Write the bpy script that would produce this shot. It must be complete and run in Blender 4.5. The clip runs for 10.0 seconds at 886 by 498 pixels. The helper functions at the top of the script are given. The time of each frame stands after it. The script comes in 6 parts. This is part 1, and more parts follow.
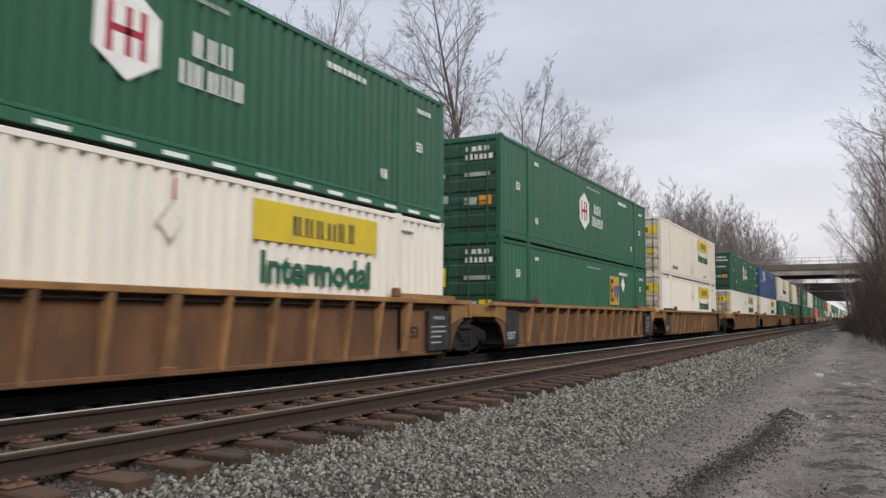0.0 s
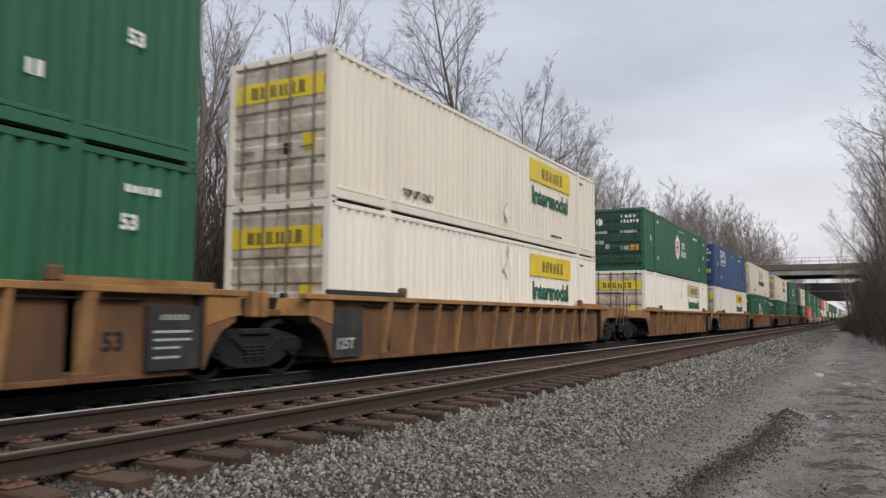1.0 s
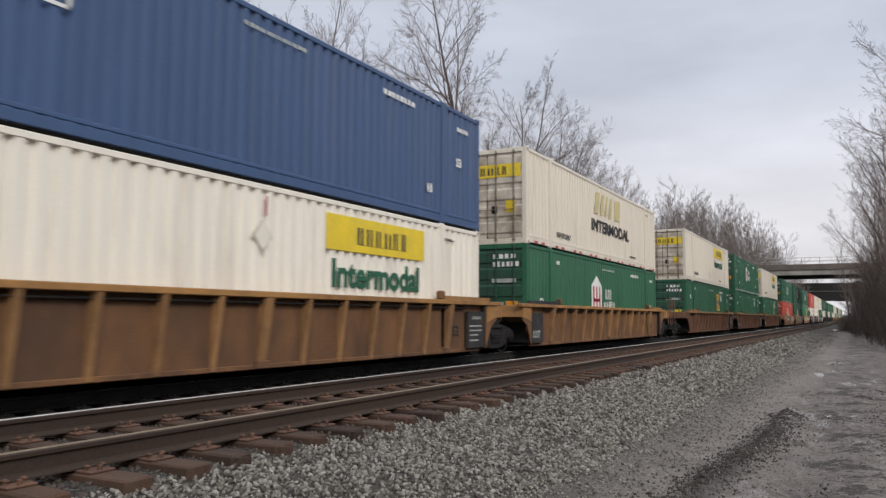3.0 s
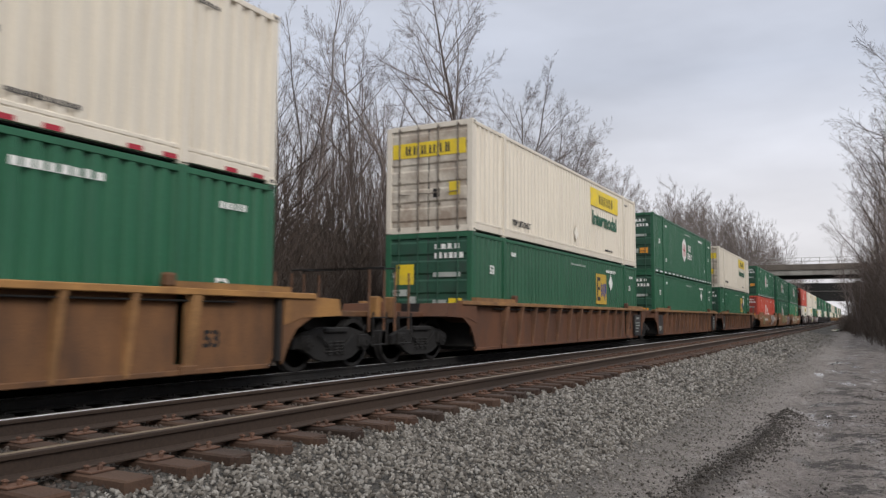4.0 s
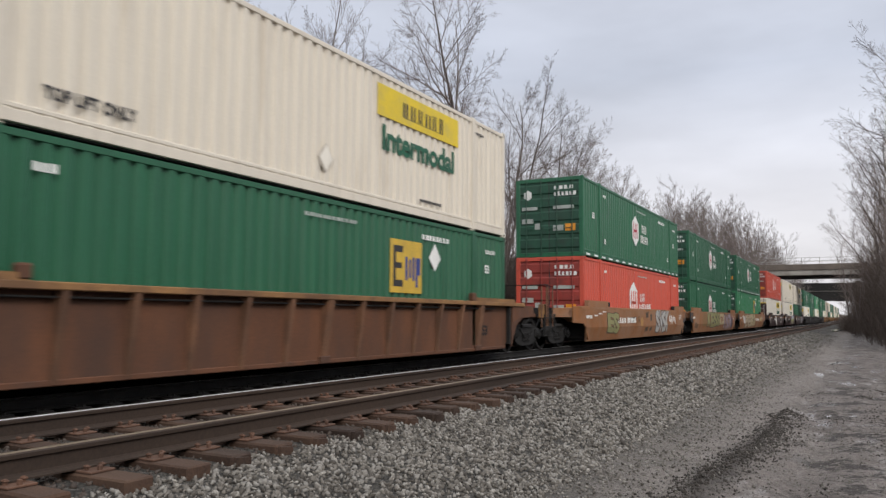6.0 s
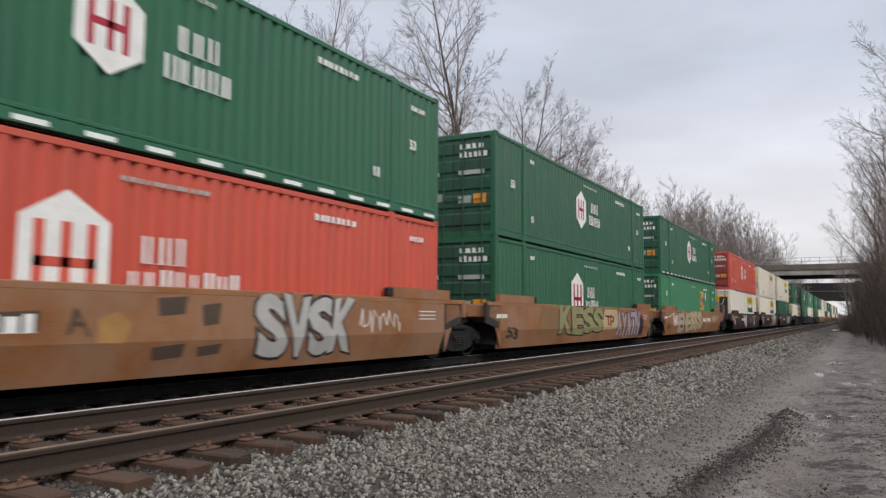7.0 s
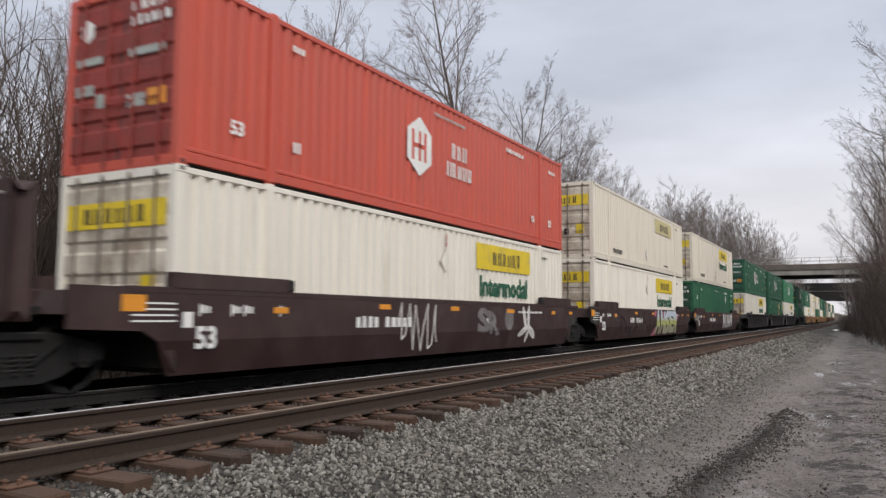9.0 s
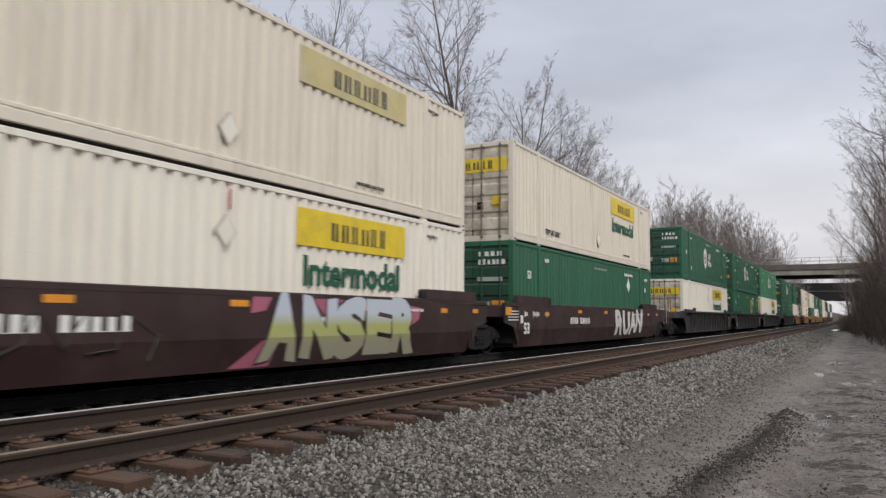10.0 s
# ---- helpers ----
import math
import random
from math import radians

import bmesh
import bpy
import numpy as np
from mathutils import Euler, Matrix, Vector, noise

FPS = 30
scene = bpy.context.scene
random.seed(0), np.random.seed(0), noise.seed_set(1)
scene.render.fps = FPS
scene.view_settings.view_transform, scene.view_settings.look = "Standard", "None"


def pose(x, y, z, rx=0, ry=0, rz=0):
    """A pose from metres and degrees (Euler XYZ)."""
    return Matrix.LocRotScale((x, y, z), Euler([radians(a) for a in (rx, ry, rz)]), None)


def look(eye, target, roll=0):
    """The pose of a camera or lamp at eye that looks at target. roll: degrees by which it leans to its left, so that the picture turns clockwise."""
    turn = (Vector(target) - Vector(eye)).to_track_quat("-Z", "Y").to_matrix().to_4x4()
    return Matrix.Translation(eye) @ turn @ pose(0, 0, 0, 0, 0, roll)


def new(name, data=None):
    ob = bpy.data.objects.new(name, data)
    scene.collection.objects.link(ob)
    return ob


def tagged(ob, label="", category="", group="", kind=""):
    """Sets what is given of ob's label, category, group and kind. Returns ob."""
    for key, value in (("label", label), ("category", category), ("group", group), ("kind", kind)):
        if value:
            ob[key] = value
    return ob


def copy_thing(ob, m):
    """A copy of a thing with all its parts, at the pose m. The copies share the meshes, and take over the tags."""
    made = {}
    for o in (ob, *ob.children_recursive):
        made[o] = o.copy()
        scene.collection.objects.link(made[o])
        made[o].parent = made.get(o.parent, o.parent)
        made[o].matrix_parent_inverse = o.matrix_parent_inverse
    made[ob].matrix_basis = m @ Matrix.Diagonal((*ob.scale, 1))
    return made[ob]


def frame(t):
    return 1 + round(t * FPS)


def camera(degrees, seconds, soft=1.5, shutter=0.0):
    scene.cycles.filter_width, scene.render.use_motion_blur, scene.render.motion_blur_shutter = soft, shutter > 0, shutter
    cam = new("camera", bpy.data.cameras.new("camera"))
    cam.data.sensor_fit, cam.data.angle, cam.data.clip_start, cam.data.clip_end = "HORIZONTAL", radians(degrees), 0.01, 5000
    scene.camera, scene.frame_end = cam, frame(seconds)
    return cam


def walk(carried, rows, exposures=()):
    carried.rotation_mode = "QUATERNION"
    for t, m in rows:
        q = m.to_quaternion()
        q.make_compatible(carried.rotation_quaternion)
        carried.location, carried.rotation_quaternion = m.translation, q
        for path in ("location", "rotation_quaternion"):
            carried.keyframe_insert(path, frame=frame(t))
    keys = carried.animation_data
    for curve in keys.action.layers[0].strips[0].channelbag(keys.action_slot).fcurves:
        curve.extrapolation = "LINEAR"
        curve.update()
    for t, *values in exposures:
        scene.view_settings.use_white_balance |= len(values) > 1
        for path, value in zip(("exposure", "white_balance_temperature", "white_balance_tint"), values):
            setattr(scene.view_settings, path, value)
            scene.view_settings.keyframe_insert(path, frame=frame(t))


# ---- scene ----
EYE = Vector((0.0, 0.0, 0.873))
AIM = EYE + Vector((-0.476725, 0.874646, 0.087902)) * 10
cam = camera(60.4, 10.0, soft=1.35, shutter=0.12)
walk(cam, [(0.0, look(EYE, AIM, 0.368)), (10.0, look(EYE, AIM, 0.368))], exposures=[(0.0, 0.17), (1.8, 0.10), (2.5, 0.13), (4.5, 0.13), (5.0, 0.17), (5.5, 0.21), (7.0, 0.18), (8.0, 0.20), (9.0, 0.16), (9.5, 0.09), (10.0, 0.05)])

TRAIN_X = -9.79        # middle of the far track, on which the train runs
TRAIN_RAIL = -0.15     # its rail head; the near track's rail head is z = 0
NEAR_X = -5.475        # middle of the near track

# ---------------------------------------------------------------- sky and light
world = bpy.data.worlds.new("overcast")
scene.world = world
world.use_nodes = True
wt = world.node_tree
wt.nodes.clear()


def wn(kind, **values):
    n = wt.nodes.new(kind)
    for k, v in values.items():
        if k in n.inputs:
            n.inputs[k].default_value = v
    return n


w_out = wn("ShaderNodeOutputWorld")
w_bg = wn("ShaderNodeBackground", Strength=1.0)
w_sky = wn("ShaderNodeTexSky")
w_sky.sky_type, w_sky.sun_disc = "NISHITA", False
w_sky.sun_elevation, w_sky.sun_rotation = radians(35), radians(122)
w_sky.dust_density, w_sky.air_density = 4.0, 1.0
w_dim = wn("ShaderNodeMix")
w_dim.data_type, w_dim.blend_type = "RGBA", "MULTIPLY"
w_dim.inputs[0].default_value = 1.0
w_dim.inputs[7].default_value = (0.07, 0.07, 0.07, 1)
w_tc = wn("ShaderNodeTexCoord")
w_sep = wn("ShaderNodeSeparateXYZ")
w_ramp = wn("ShaderNodeValToRGB")
ramp = w_ramp.color_ramp
ramp.elements[0].position, ramp.elements[0].color = 0.0, (0.80, 0.78, 0.80, 1)
ramp.elements[1].position, ramp.elements[1].color = 1.0, (1.25, 1.27, 1.32, 1)
for at, col in ((0.10, (0.80, 0.79, 0.825, 1)), (0.30, (0.535, 0.57, 0.66, 1)), (0.52, (0.615, 0.645, 0.735, 1))):
    e = ramp.elements.new(at)
    e.color = col
w_map = wn("ShaderNodeMapping")
w_map.inputs["Scale"].default_value = (1.0, 1.0, 3.2)
w_noise = wn("ShaderNodeTexNoise", Scale=2.3, Detail=5.0, Roughness=0.5)
w_cloud = wn("ShaderNodeMapRange")
for i, v in ((1, 0.3), (2, 0.7), (3, 0.81), (4, 1.17)):
    w_cloud.inputs[i].default_value = v
w_mul = wn("ShaderNodeMix")
w_mul.data_type, w_mul.blend_type = "RGBA", "MULTIPLY"
w_mul.inputs[0].default_value = 1.0
w_mix = wn("ShaderNodeMix")
w_mix.data_type = "RGBA"
w_mix.inputs[0].default_value = 0.94
L = wt.links.new
L(w_tc.outputs["Generated"], w_sep.inputs[0])
L(w_sep.outputs["Z"], w_ramp.inputs[0])
L(w_tc.outputs["Generated"], w_map.inputs[0])
L(w_map.outputs[0], w_noise.inputs["Vector"])
L(w_noise.outputs[0], w_cloud.inputs[0])
L(w_ramp.outputs[0], w_mul.inputs[6])
L(w_cloud.outputs[0], w_mul.inputs[7])
L(w_sky.outputs[0], w_dim.inputs[6])
L(w_dim.outputs[2], w_mix.inputs[6])
L(w_mul.outputs[2], w_mix.inputs[7])
L(w_mix.outputs[2], w_bg.inputs[0])
L(w_bg.outputs[0], w_out.inputs[0])

sun_data = bpy.data.lights.new("sun", "SUN")
sun_data.energy, sun_data.angle, sun_data.color = 1.6, radians(24), (1.0, 0.95, 0.885)
sun = new("sun", sun_data)
sun.matrix_world = look((36.0, -22.5, 30), (0, 0, 0))

# ---------------------------------------------------------------- materials


def mat(name, base, rough=0.6, metal=0.0, vary=0.25, scale=3.0, fine=40.0, bump=0.15, dirt=None, dirt_amount=0.0,
        stretch=(1, 1, 1), spread=0.0, depth=0.01, spec=0.5):
    """Painted or raw surface: two scales of variation, an optional second colour of dirt in its own patches, and fine relief."""
    m = bpy.data.materials.new(name)
    m.use_nodes = True
    t = m.node_tree
    b = t.nodes["Principled BSDF"]
    b.inputs["Metallic"].default_value = metal
    b.inputs["Specular IOR Level"].default_value = spec
    tc = t.nodes.new("ShaderNodeTexCoord")
    info = t.nodes.new("ShaderNodeObjectInfo")
    shift = t.nodes.new("ShaderNodeVectorMath")
    shift.operation = "MULTIPLY_ADD"
    shift.inputs[1].default_value = (37.0, 53.0, 29.0)
    t.links.new(info.outputs["Random"], shift.inputs[0])
    t.links.new(tc.outputs["Object"], shift.inputs[2])
    mp = t.nodes.new("ShaderNodeMapping")
    mp.inputs["Scale"].default_value = stretch
    t.links.new(shift.outputs[0], mp.inputs[0])
    n1 = t.nodes.new("ShaderNodeTexNoise")
    n1.inputs["Scale"].default_value, n1.inputs["Detail"].default_value = scale, 5
    n2 = t.nodes.new("ShaderNodeTexNoise")
    n2.inputs["Scale"].default_value, n2.inputs["Detail"].default_value = fine, 3
    t.links.new(mp.outputs[0], n1.inputs["Vector"])
    t.links.new(shift.outputs[0], n2.inputs["Vector"])
    add = t.nodes.new("ShaderNodeMath")
    add.operation = "ADD"
    t.links.new(n1.outputs[0], add.inputs[0])
    t.links.new(n2.outputs[0], add.inputs[1])
    rng = t.nodes.new("ShaderNodeMapRange")
    for i, v in ((1, 0.65), (2, 1.35), (3, 1 - vary), (4, 1 + vary)):
        rng.inputs[i].default_value = v
    t.links.new(add.outputs[0], rng.inputs[0])
    val = rng.outputs[0]
    if spread:
        r2 = t.nodes.new("ShaderNodeMapRange")
        r2.inputs[3].default_value, r2.inputs[4].default_value = 1 - spread, 1 + spread
        t.links.new(info.outputs["Random"], r2.inputs[0])
        mm = t.nodes.new("ShaderNodeMath")
        mm.operation = "MULTIPLY"
        t.links.new(val, mm.inputs[0])
        t.links.new(r2.outputs[0], mm.inputs[1])
        val = mm.outputs[0]
    mul = t.nodes.new("ShaderNodeMix")
    mul.data_type, mul.blend_type = "RGBA", "MULTIPLY"
    mul.inputs[0].default_value = 1.0
    mul.inputs[6].default_value = (*base, 1)
    t.links.new(val, mul.inputs[7])
    col = mul.outputs[2]
    if dirt:
        n3 = t.nodes.new("ShaderNodeTexNoise")
        n3.inputs["Scale"].default_value, n3.inputs["Detail"].default_value = scale * 0.7, 7
        n3.inputs["Roughness"].default_value = 0.65
        t.links.new(mp.outputs[0], n3.inputs["Vector"])
        r3 = t.nodes.new("ShaderNodeMapRange")
        for i, v in ((1, 0.62 - dirt_amount * 0.4), (2, 0.82 - dirt_amount * 0.3), (3, 0.0), (4, 0.35 + 0.6 * dirt_amount)):
            r3.inputs[i].default_value = v
        t.links.new(n3.outputs[0], r3.inputs[0])
        mx = t.nodes.new("ShaderNodeMix")
        mx.data_type = "RGBA"
        mx.inputs[7].default_value = (*dirt, 1)
        t.links.new(r3.outputs[0], mx.inputs[0])
        t.links.new(col, mx.inputs[6])
        col = mx.outputs[2]
    t.links.new(col, b.inputs["Base Color"])
    rr = t.nodes.new("ShaderNodeMapRange")
    for i, v in ((1, 0.3), (2, 0.7), (3, max(0.05, rough - 0.12)), (4, min(1.0, rough + 0.12))):
        rr.inputs[i].default_value = v
    t.links.new(n1.outputs[0], rr.inputs[0])
    t.links.new(rr.outputs[0], b.inputs["Roughness"])
    if bump:
        bp = t.nodes.new("ShaderNodeBump")
        bp.inputs["Strength"].default_value, bp.inputs["Distance"].default_value = bump, depth
        t.links.new(n2.outputs[0], bp.inputs["Height"])
        t.links.new(bp.outputs[0], b.inputs["Normal"])
    return m


STREAK = (1.0, 1.0, 0.12)
GRIME = (0.10, 0.085, 0.07)
M = {
    "green": mat("green_paint", (0.018, 0.105, 0.052), 0.5, vary=0.2, stretch=STREAK, dirt=(0.035, 0.12, 0.07), dirt_amount=0.3, spread=0.14, bump=0.05),
    "light_green": mat("light_green_paint", (0.045, 0.21, 0.10), 0.55, vary=0.16, stretch=STREAK, dirt=(0.08, 0.2, 0.12), dirt_amount=0.3, spread=0.1, bump=0.05),
    "white": mat("white_paint", (0.80, 0.755, 0.665), 0.5, vary=0.07, stretch=STREAK, dirt=(0.42, 0.36, 0.28), dirt_amount=0.18, spread=0.04, bump=0.05),
    "cream": mat("cream_paint", (0.70, 0.64, 0.54), 0.5, vary=0.08, stretch=STREAK, dirt=(0.40, 0.33, 0.25), dirt_amount=0.2, spread=0.05, bump=0.05),
    "blue": mat("blue_paint", (0.042, 0.084, 0.185), 0.55, vary=0.18, stretch=STREAK, dirt=(0.07, 0.11, 0.24), dirt_amount=0.3, bump=0.05),
    "red": mat("red_paint", (0.56, 0.090, 0.056), 0.5, vary=0.14, stretch=STREAK, dirt=(0.42, 0.10, 0.06), dirt_amount=0.3, spread=0.08, bump=0.05),
    "door_white": mat("door_white_grime", (0.62, 0.57, 0.48), 0.6, vary=0.25, scale=2.0, dirt=(0.20, 0.13, 0.085), dirt_amount=0.62, spread=0.1),
    "door_green": mat("door_green_grime", (0.018, 0.075, 0.045), 0.6, vary=0.25, scale=2.0, dirt=(0.03, 0.03, 0.028), dirt_amount=0.4, spread=0.15),
    "door_blue": mat("door_blue_grime", (0.03, 0.055, 0.14), 0.6, vary=0.25, scale=2.0, dirt=(0.03, 0.03, 0.04), dirt_amount=0.4),
    "door_red": mat("door_red_grime", (0.28, 0.04, 0.03), 0.6, vary=0.25, scale=2.0, dirt=(0.07, 0.03, 0.025), dirt_amount=0.45),
    "lettering": mat("white_lettering", (0.78, 0.78, 0.75), 0.55, vary=0.12, fine=25, bump=0.0),
    "notice": mat("pale_notice", (0.40, 0.43, 0.40), 0.6, vary=0.2, dirt=(0.2, 0.22, 0.2), dirt_amount=0.4, bump=0.0),
    "stain": mat("run_off_stain", (0.50, 0.45, 0.38), 0.7, vary=0.3, bump=0.0),
    "tape": mat("white_reflective_tape", (0.80, 0.82, 0.80), 0.35, vary=0.1, bump=0.0),
    "yellow": mat("yellow_sign", (0.72, 0.53, 0.025), 0.5, vary=0.15, dirt=(0.45, 0.36, 0.12), dirt_amount=0.3, bump=0.0, spread=0.1),
    "emp_sign": mat("weathered_amber_sign", (0.56, 0.37, 0.05), 0.55, vary=0.2, dirt=(0.30, 0.20, 0.06), dirt_amount=0.35, bump=0.0, spread=0.1),
    "faded_yellow": mat("faded_yellow_sign", (0.55, 0.47, 0.22), 0.6, vary=0.2, dirt=(0.5, 0.46, 0.36), dirt_amount=0.4, bump=0.0),
    "black": mat("black_lettering", (0.03, 0.028, 0.03), 0.6, vary=0.2, bump=0.0),
    "dark_green": mat("dark_green_lettering", (0.015, 0.10, 0.055), 0.6, vary=0.2, bump=0.0),
    "logo_red": mat("logo_red", (0.38, 0.02, 0.04), 0.55, vary=0.15, bump=0.0),
    "logo_blue": mat("logo_blue", (0.03, 0.05, 0.22), 0.55, vary=0.15, bump=0.0),
    "orange": mat("orange_placard", (0.75, 0.30, 0.03), 0.5, vary=0.15, bump=0.0),
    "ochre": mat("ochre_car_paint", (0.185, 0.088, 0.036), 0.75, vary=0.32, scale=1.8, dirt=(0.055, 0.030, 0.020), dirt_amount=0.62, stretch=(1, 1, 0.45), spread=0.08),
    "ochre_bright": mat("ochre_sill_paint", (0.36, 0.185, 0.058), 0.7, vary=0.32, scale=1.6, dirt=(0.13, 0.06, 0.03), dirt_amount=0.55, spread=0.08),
    # ochre_rib and rust_rib: light catching the ribs is put into brighter paint.
    "ochre_rib": mat("worn_lit_ochre_rib_paint", (0.31, 0.165, 0.065), 0.75, vary=0.35, scale=1.6, dirt=(0.11, 0.055, 0.03), dirt_amount=0.5, spread=0.15),
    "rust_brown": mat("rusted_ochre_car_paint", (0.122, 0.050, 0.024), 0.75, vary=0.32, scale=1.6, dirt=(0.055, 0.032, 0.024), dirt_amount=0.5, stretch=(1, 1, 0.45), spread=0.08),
    "rust_rib": mat("worn_lit_rust_rib_paint", (0.165, 0.080, 0.042), 0.75, vary=0.35, scale=1.6, dirt=(0.06, 0.035, 0.025), dirt_amount=0.5, spread=0.15),
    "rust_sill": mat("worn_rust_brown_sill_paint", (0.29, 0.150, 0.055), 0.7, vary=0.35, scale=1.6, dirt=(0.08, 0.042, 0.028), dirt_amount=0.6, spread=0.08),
    "orange_car": mat("orange_car_paint", (0.265, 0.105, 0.034), 0.7, vary=0.36, scale=1.1, dirt=(0.30, 0.185, 0.12), dirt_amount=0.6, spread=0.06),
    "maroon": mat("maroon_car_paint", (0.040, 0.019, 0.0175), 0.6, vary=0.25, scale=1.6, dirt=(0.075, 0.052, 0.045), dirt_amount=0.35, spread=0.06),
    "black_car": mat("black_car_paint", (0.026, 0.024, 0.025), 0.65, vary=0.25, dirt=(0.10, 0.08, 0.065), dirt_amount=0.3),
    # Underframe and wheel blacks: grime, with deep shade below the cars put in.
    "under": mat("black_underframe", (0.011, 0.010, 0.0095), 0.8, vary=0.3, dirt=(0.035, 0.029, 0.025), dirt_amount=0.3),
    "wheel": mat("shaded_wheel_steel", (0.010, 0.009, 0.0085), 0.85, 0.0, vary=0.3),
    "galv": mat("galvanised_steel", (0.42, 0.41, 0.39), 0.5, 0.4, vary=0.2, dirt=GRIME, dirt_amount=0.25),
    "rail_rust": mat("rusted_rail_steel", (0.036, 0.022, 0.0145), 0.8, 0.0, vary=0.35, scale=2, dirt=(0.075, 0.043, 0.026), dirt_amount=0.3, stretch=(1, 0.15, 1)),
    "rail_head": mat("polished_rail_head", (0.82, 0.81, 0.80), 0.42, 0.85, vary=0.12, stretch=(1, 0.1, 1), bump=0.02),
    "rail_head_dull": mat("dull_rail_head", (0.23, 0.175, 0.125), 0.5, 0.4, vary=0.2, stretch=(1, 0.1, 1), bump=0.02),
    "tie": mat("tie_wood", (0.050, 0.027, 0.017), 0.9, vary=0.55, scale=3, fine=60, stretch=(0.15, 1, 1), dirt=(0.10, 0.058, 0.036), dirt_amount=0.35, spread=0.4, bump=0.4, depth=0.012),
    # Tie wood with the darkness under the train put into its colour.
    "tie_shaded": mat("train_shaded_tie_wood", (0.022, 0.018, 0.016), 0.8, vary=0.4, bump=0.4),
    "plate": mat("rusted_tie_plate", (0.105, 0.054, 0.034), 0.85, 0.0, vary=0.3, dirt=(0.11, 0.06, 0.04), dirt_amount=0.35, spread=0.2),
    "concrete": mat("bridge_concrete", (0.33, 0.31, 0.28), 0.85, vary=0.2, scale=0.6, fine=12, dirt=(0.15, 0.135, 0.12), dirt_amount=0.4, stretch=(1, 1, 0.3)),
    "stained_concrete": mat("weathered_brown_concrete", (0.15, 0.125, 0.105), 0.9, vary=0.3, scale=0.6, fine=12, dirt=(0.07, 0.06, 0.05), dirt_amount=0.4, stretch=(1, 1, 0.3)),
    "rod": mat("grimy_lock_rod_steel", (0.20, 0.17, 0.14), 0.6, 0.2, vary=0.3, scale=6, dirt=(0.06, 0.05, 0.04), dirt_amount=0.5, bump=0.0),
    "bark": mat("grey_brown_bark", (0.135, 0.112, 0.102), 0.9, vary=0.35, scale=3, fine=30, stretch=(1, 1, 0.2), spread=0.25, bump=0.5),
    "twig": mat("brown_twigs", (0.155, 0.123, 0.110), 0.9, vary=0.3, scale=0.6, spread=0.25, bump=0.0),
    # Twig colour for the far woods, greyed and lightened to hold distance haze.
    "far_twig": mat("hazed_grey_twigs", (0.185, 0.155, 0.142), 0.9, vary=0.3, scale=0.4, spread=0.2, bump=0.0),
    "brush": mat("dry_brush_stems", (0.078, 0.058, 0.047), 0.9, vary=0.4, scale=0.8, spread=0.25, bump=0.0),
    "oily_stone": mat("rust_stained_stone", (0.060, 0.045, 0.036), 0.85, vary=0.5, scale=20, fine=60, bump=0.3),
    "mud": mat("dark_churned_mud", (0.042, 0.035, 0.029), 0.8, vary=0.4, fine=60, bump=0.6),
    "leaf": mat("dead_leaves", (0.10, 0.06, 0.035), 0.9, vary=0.3, bump=0.0),
}

# ---------------------------------------------------------------- mesh helpers


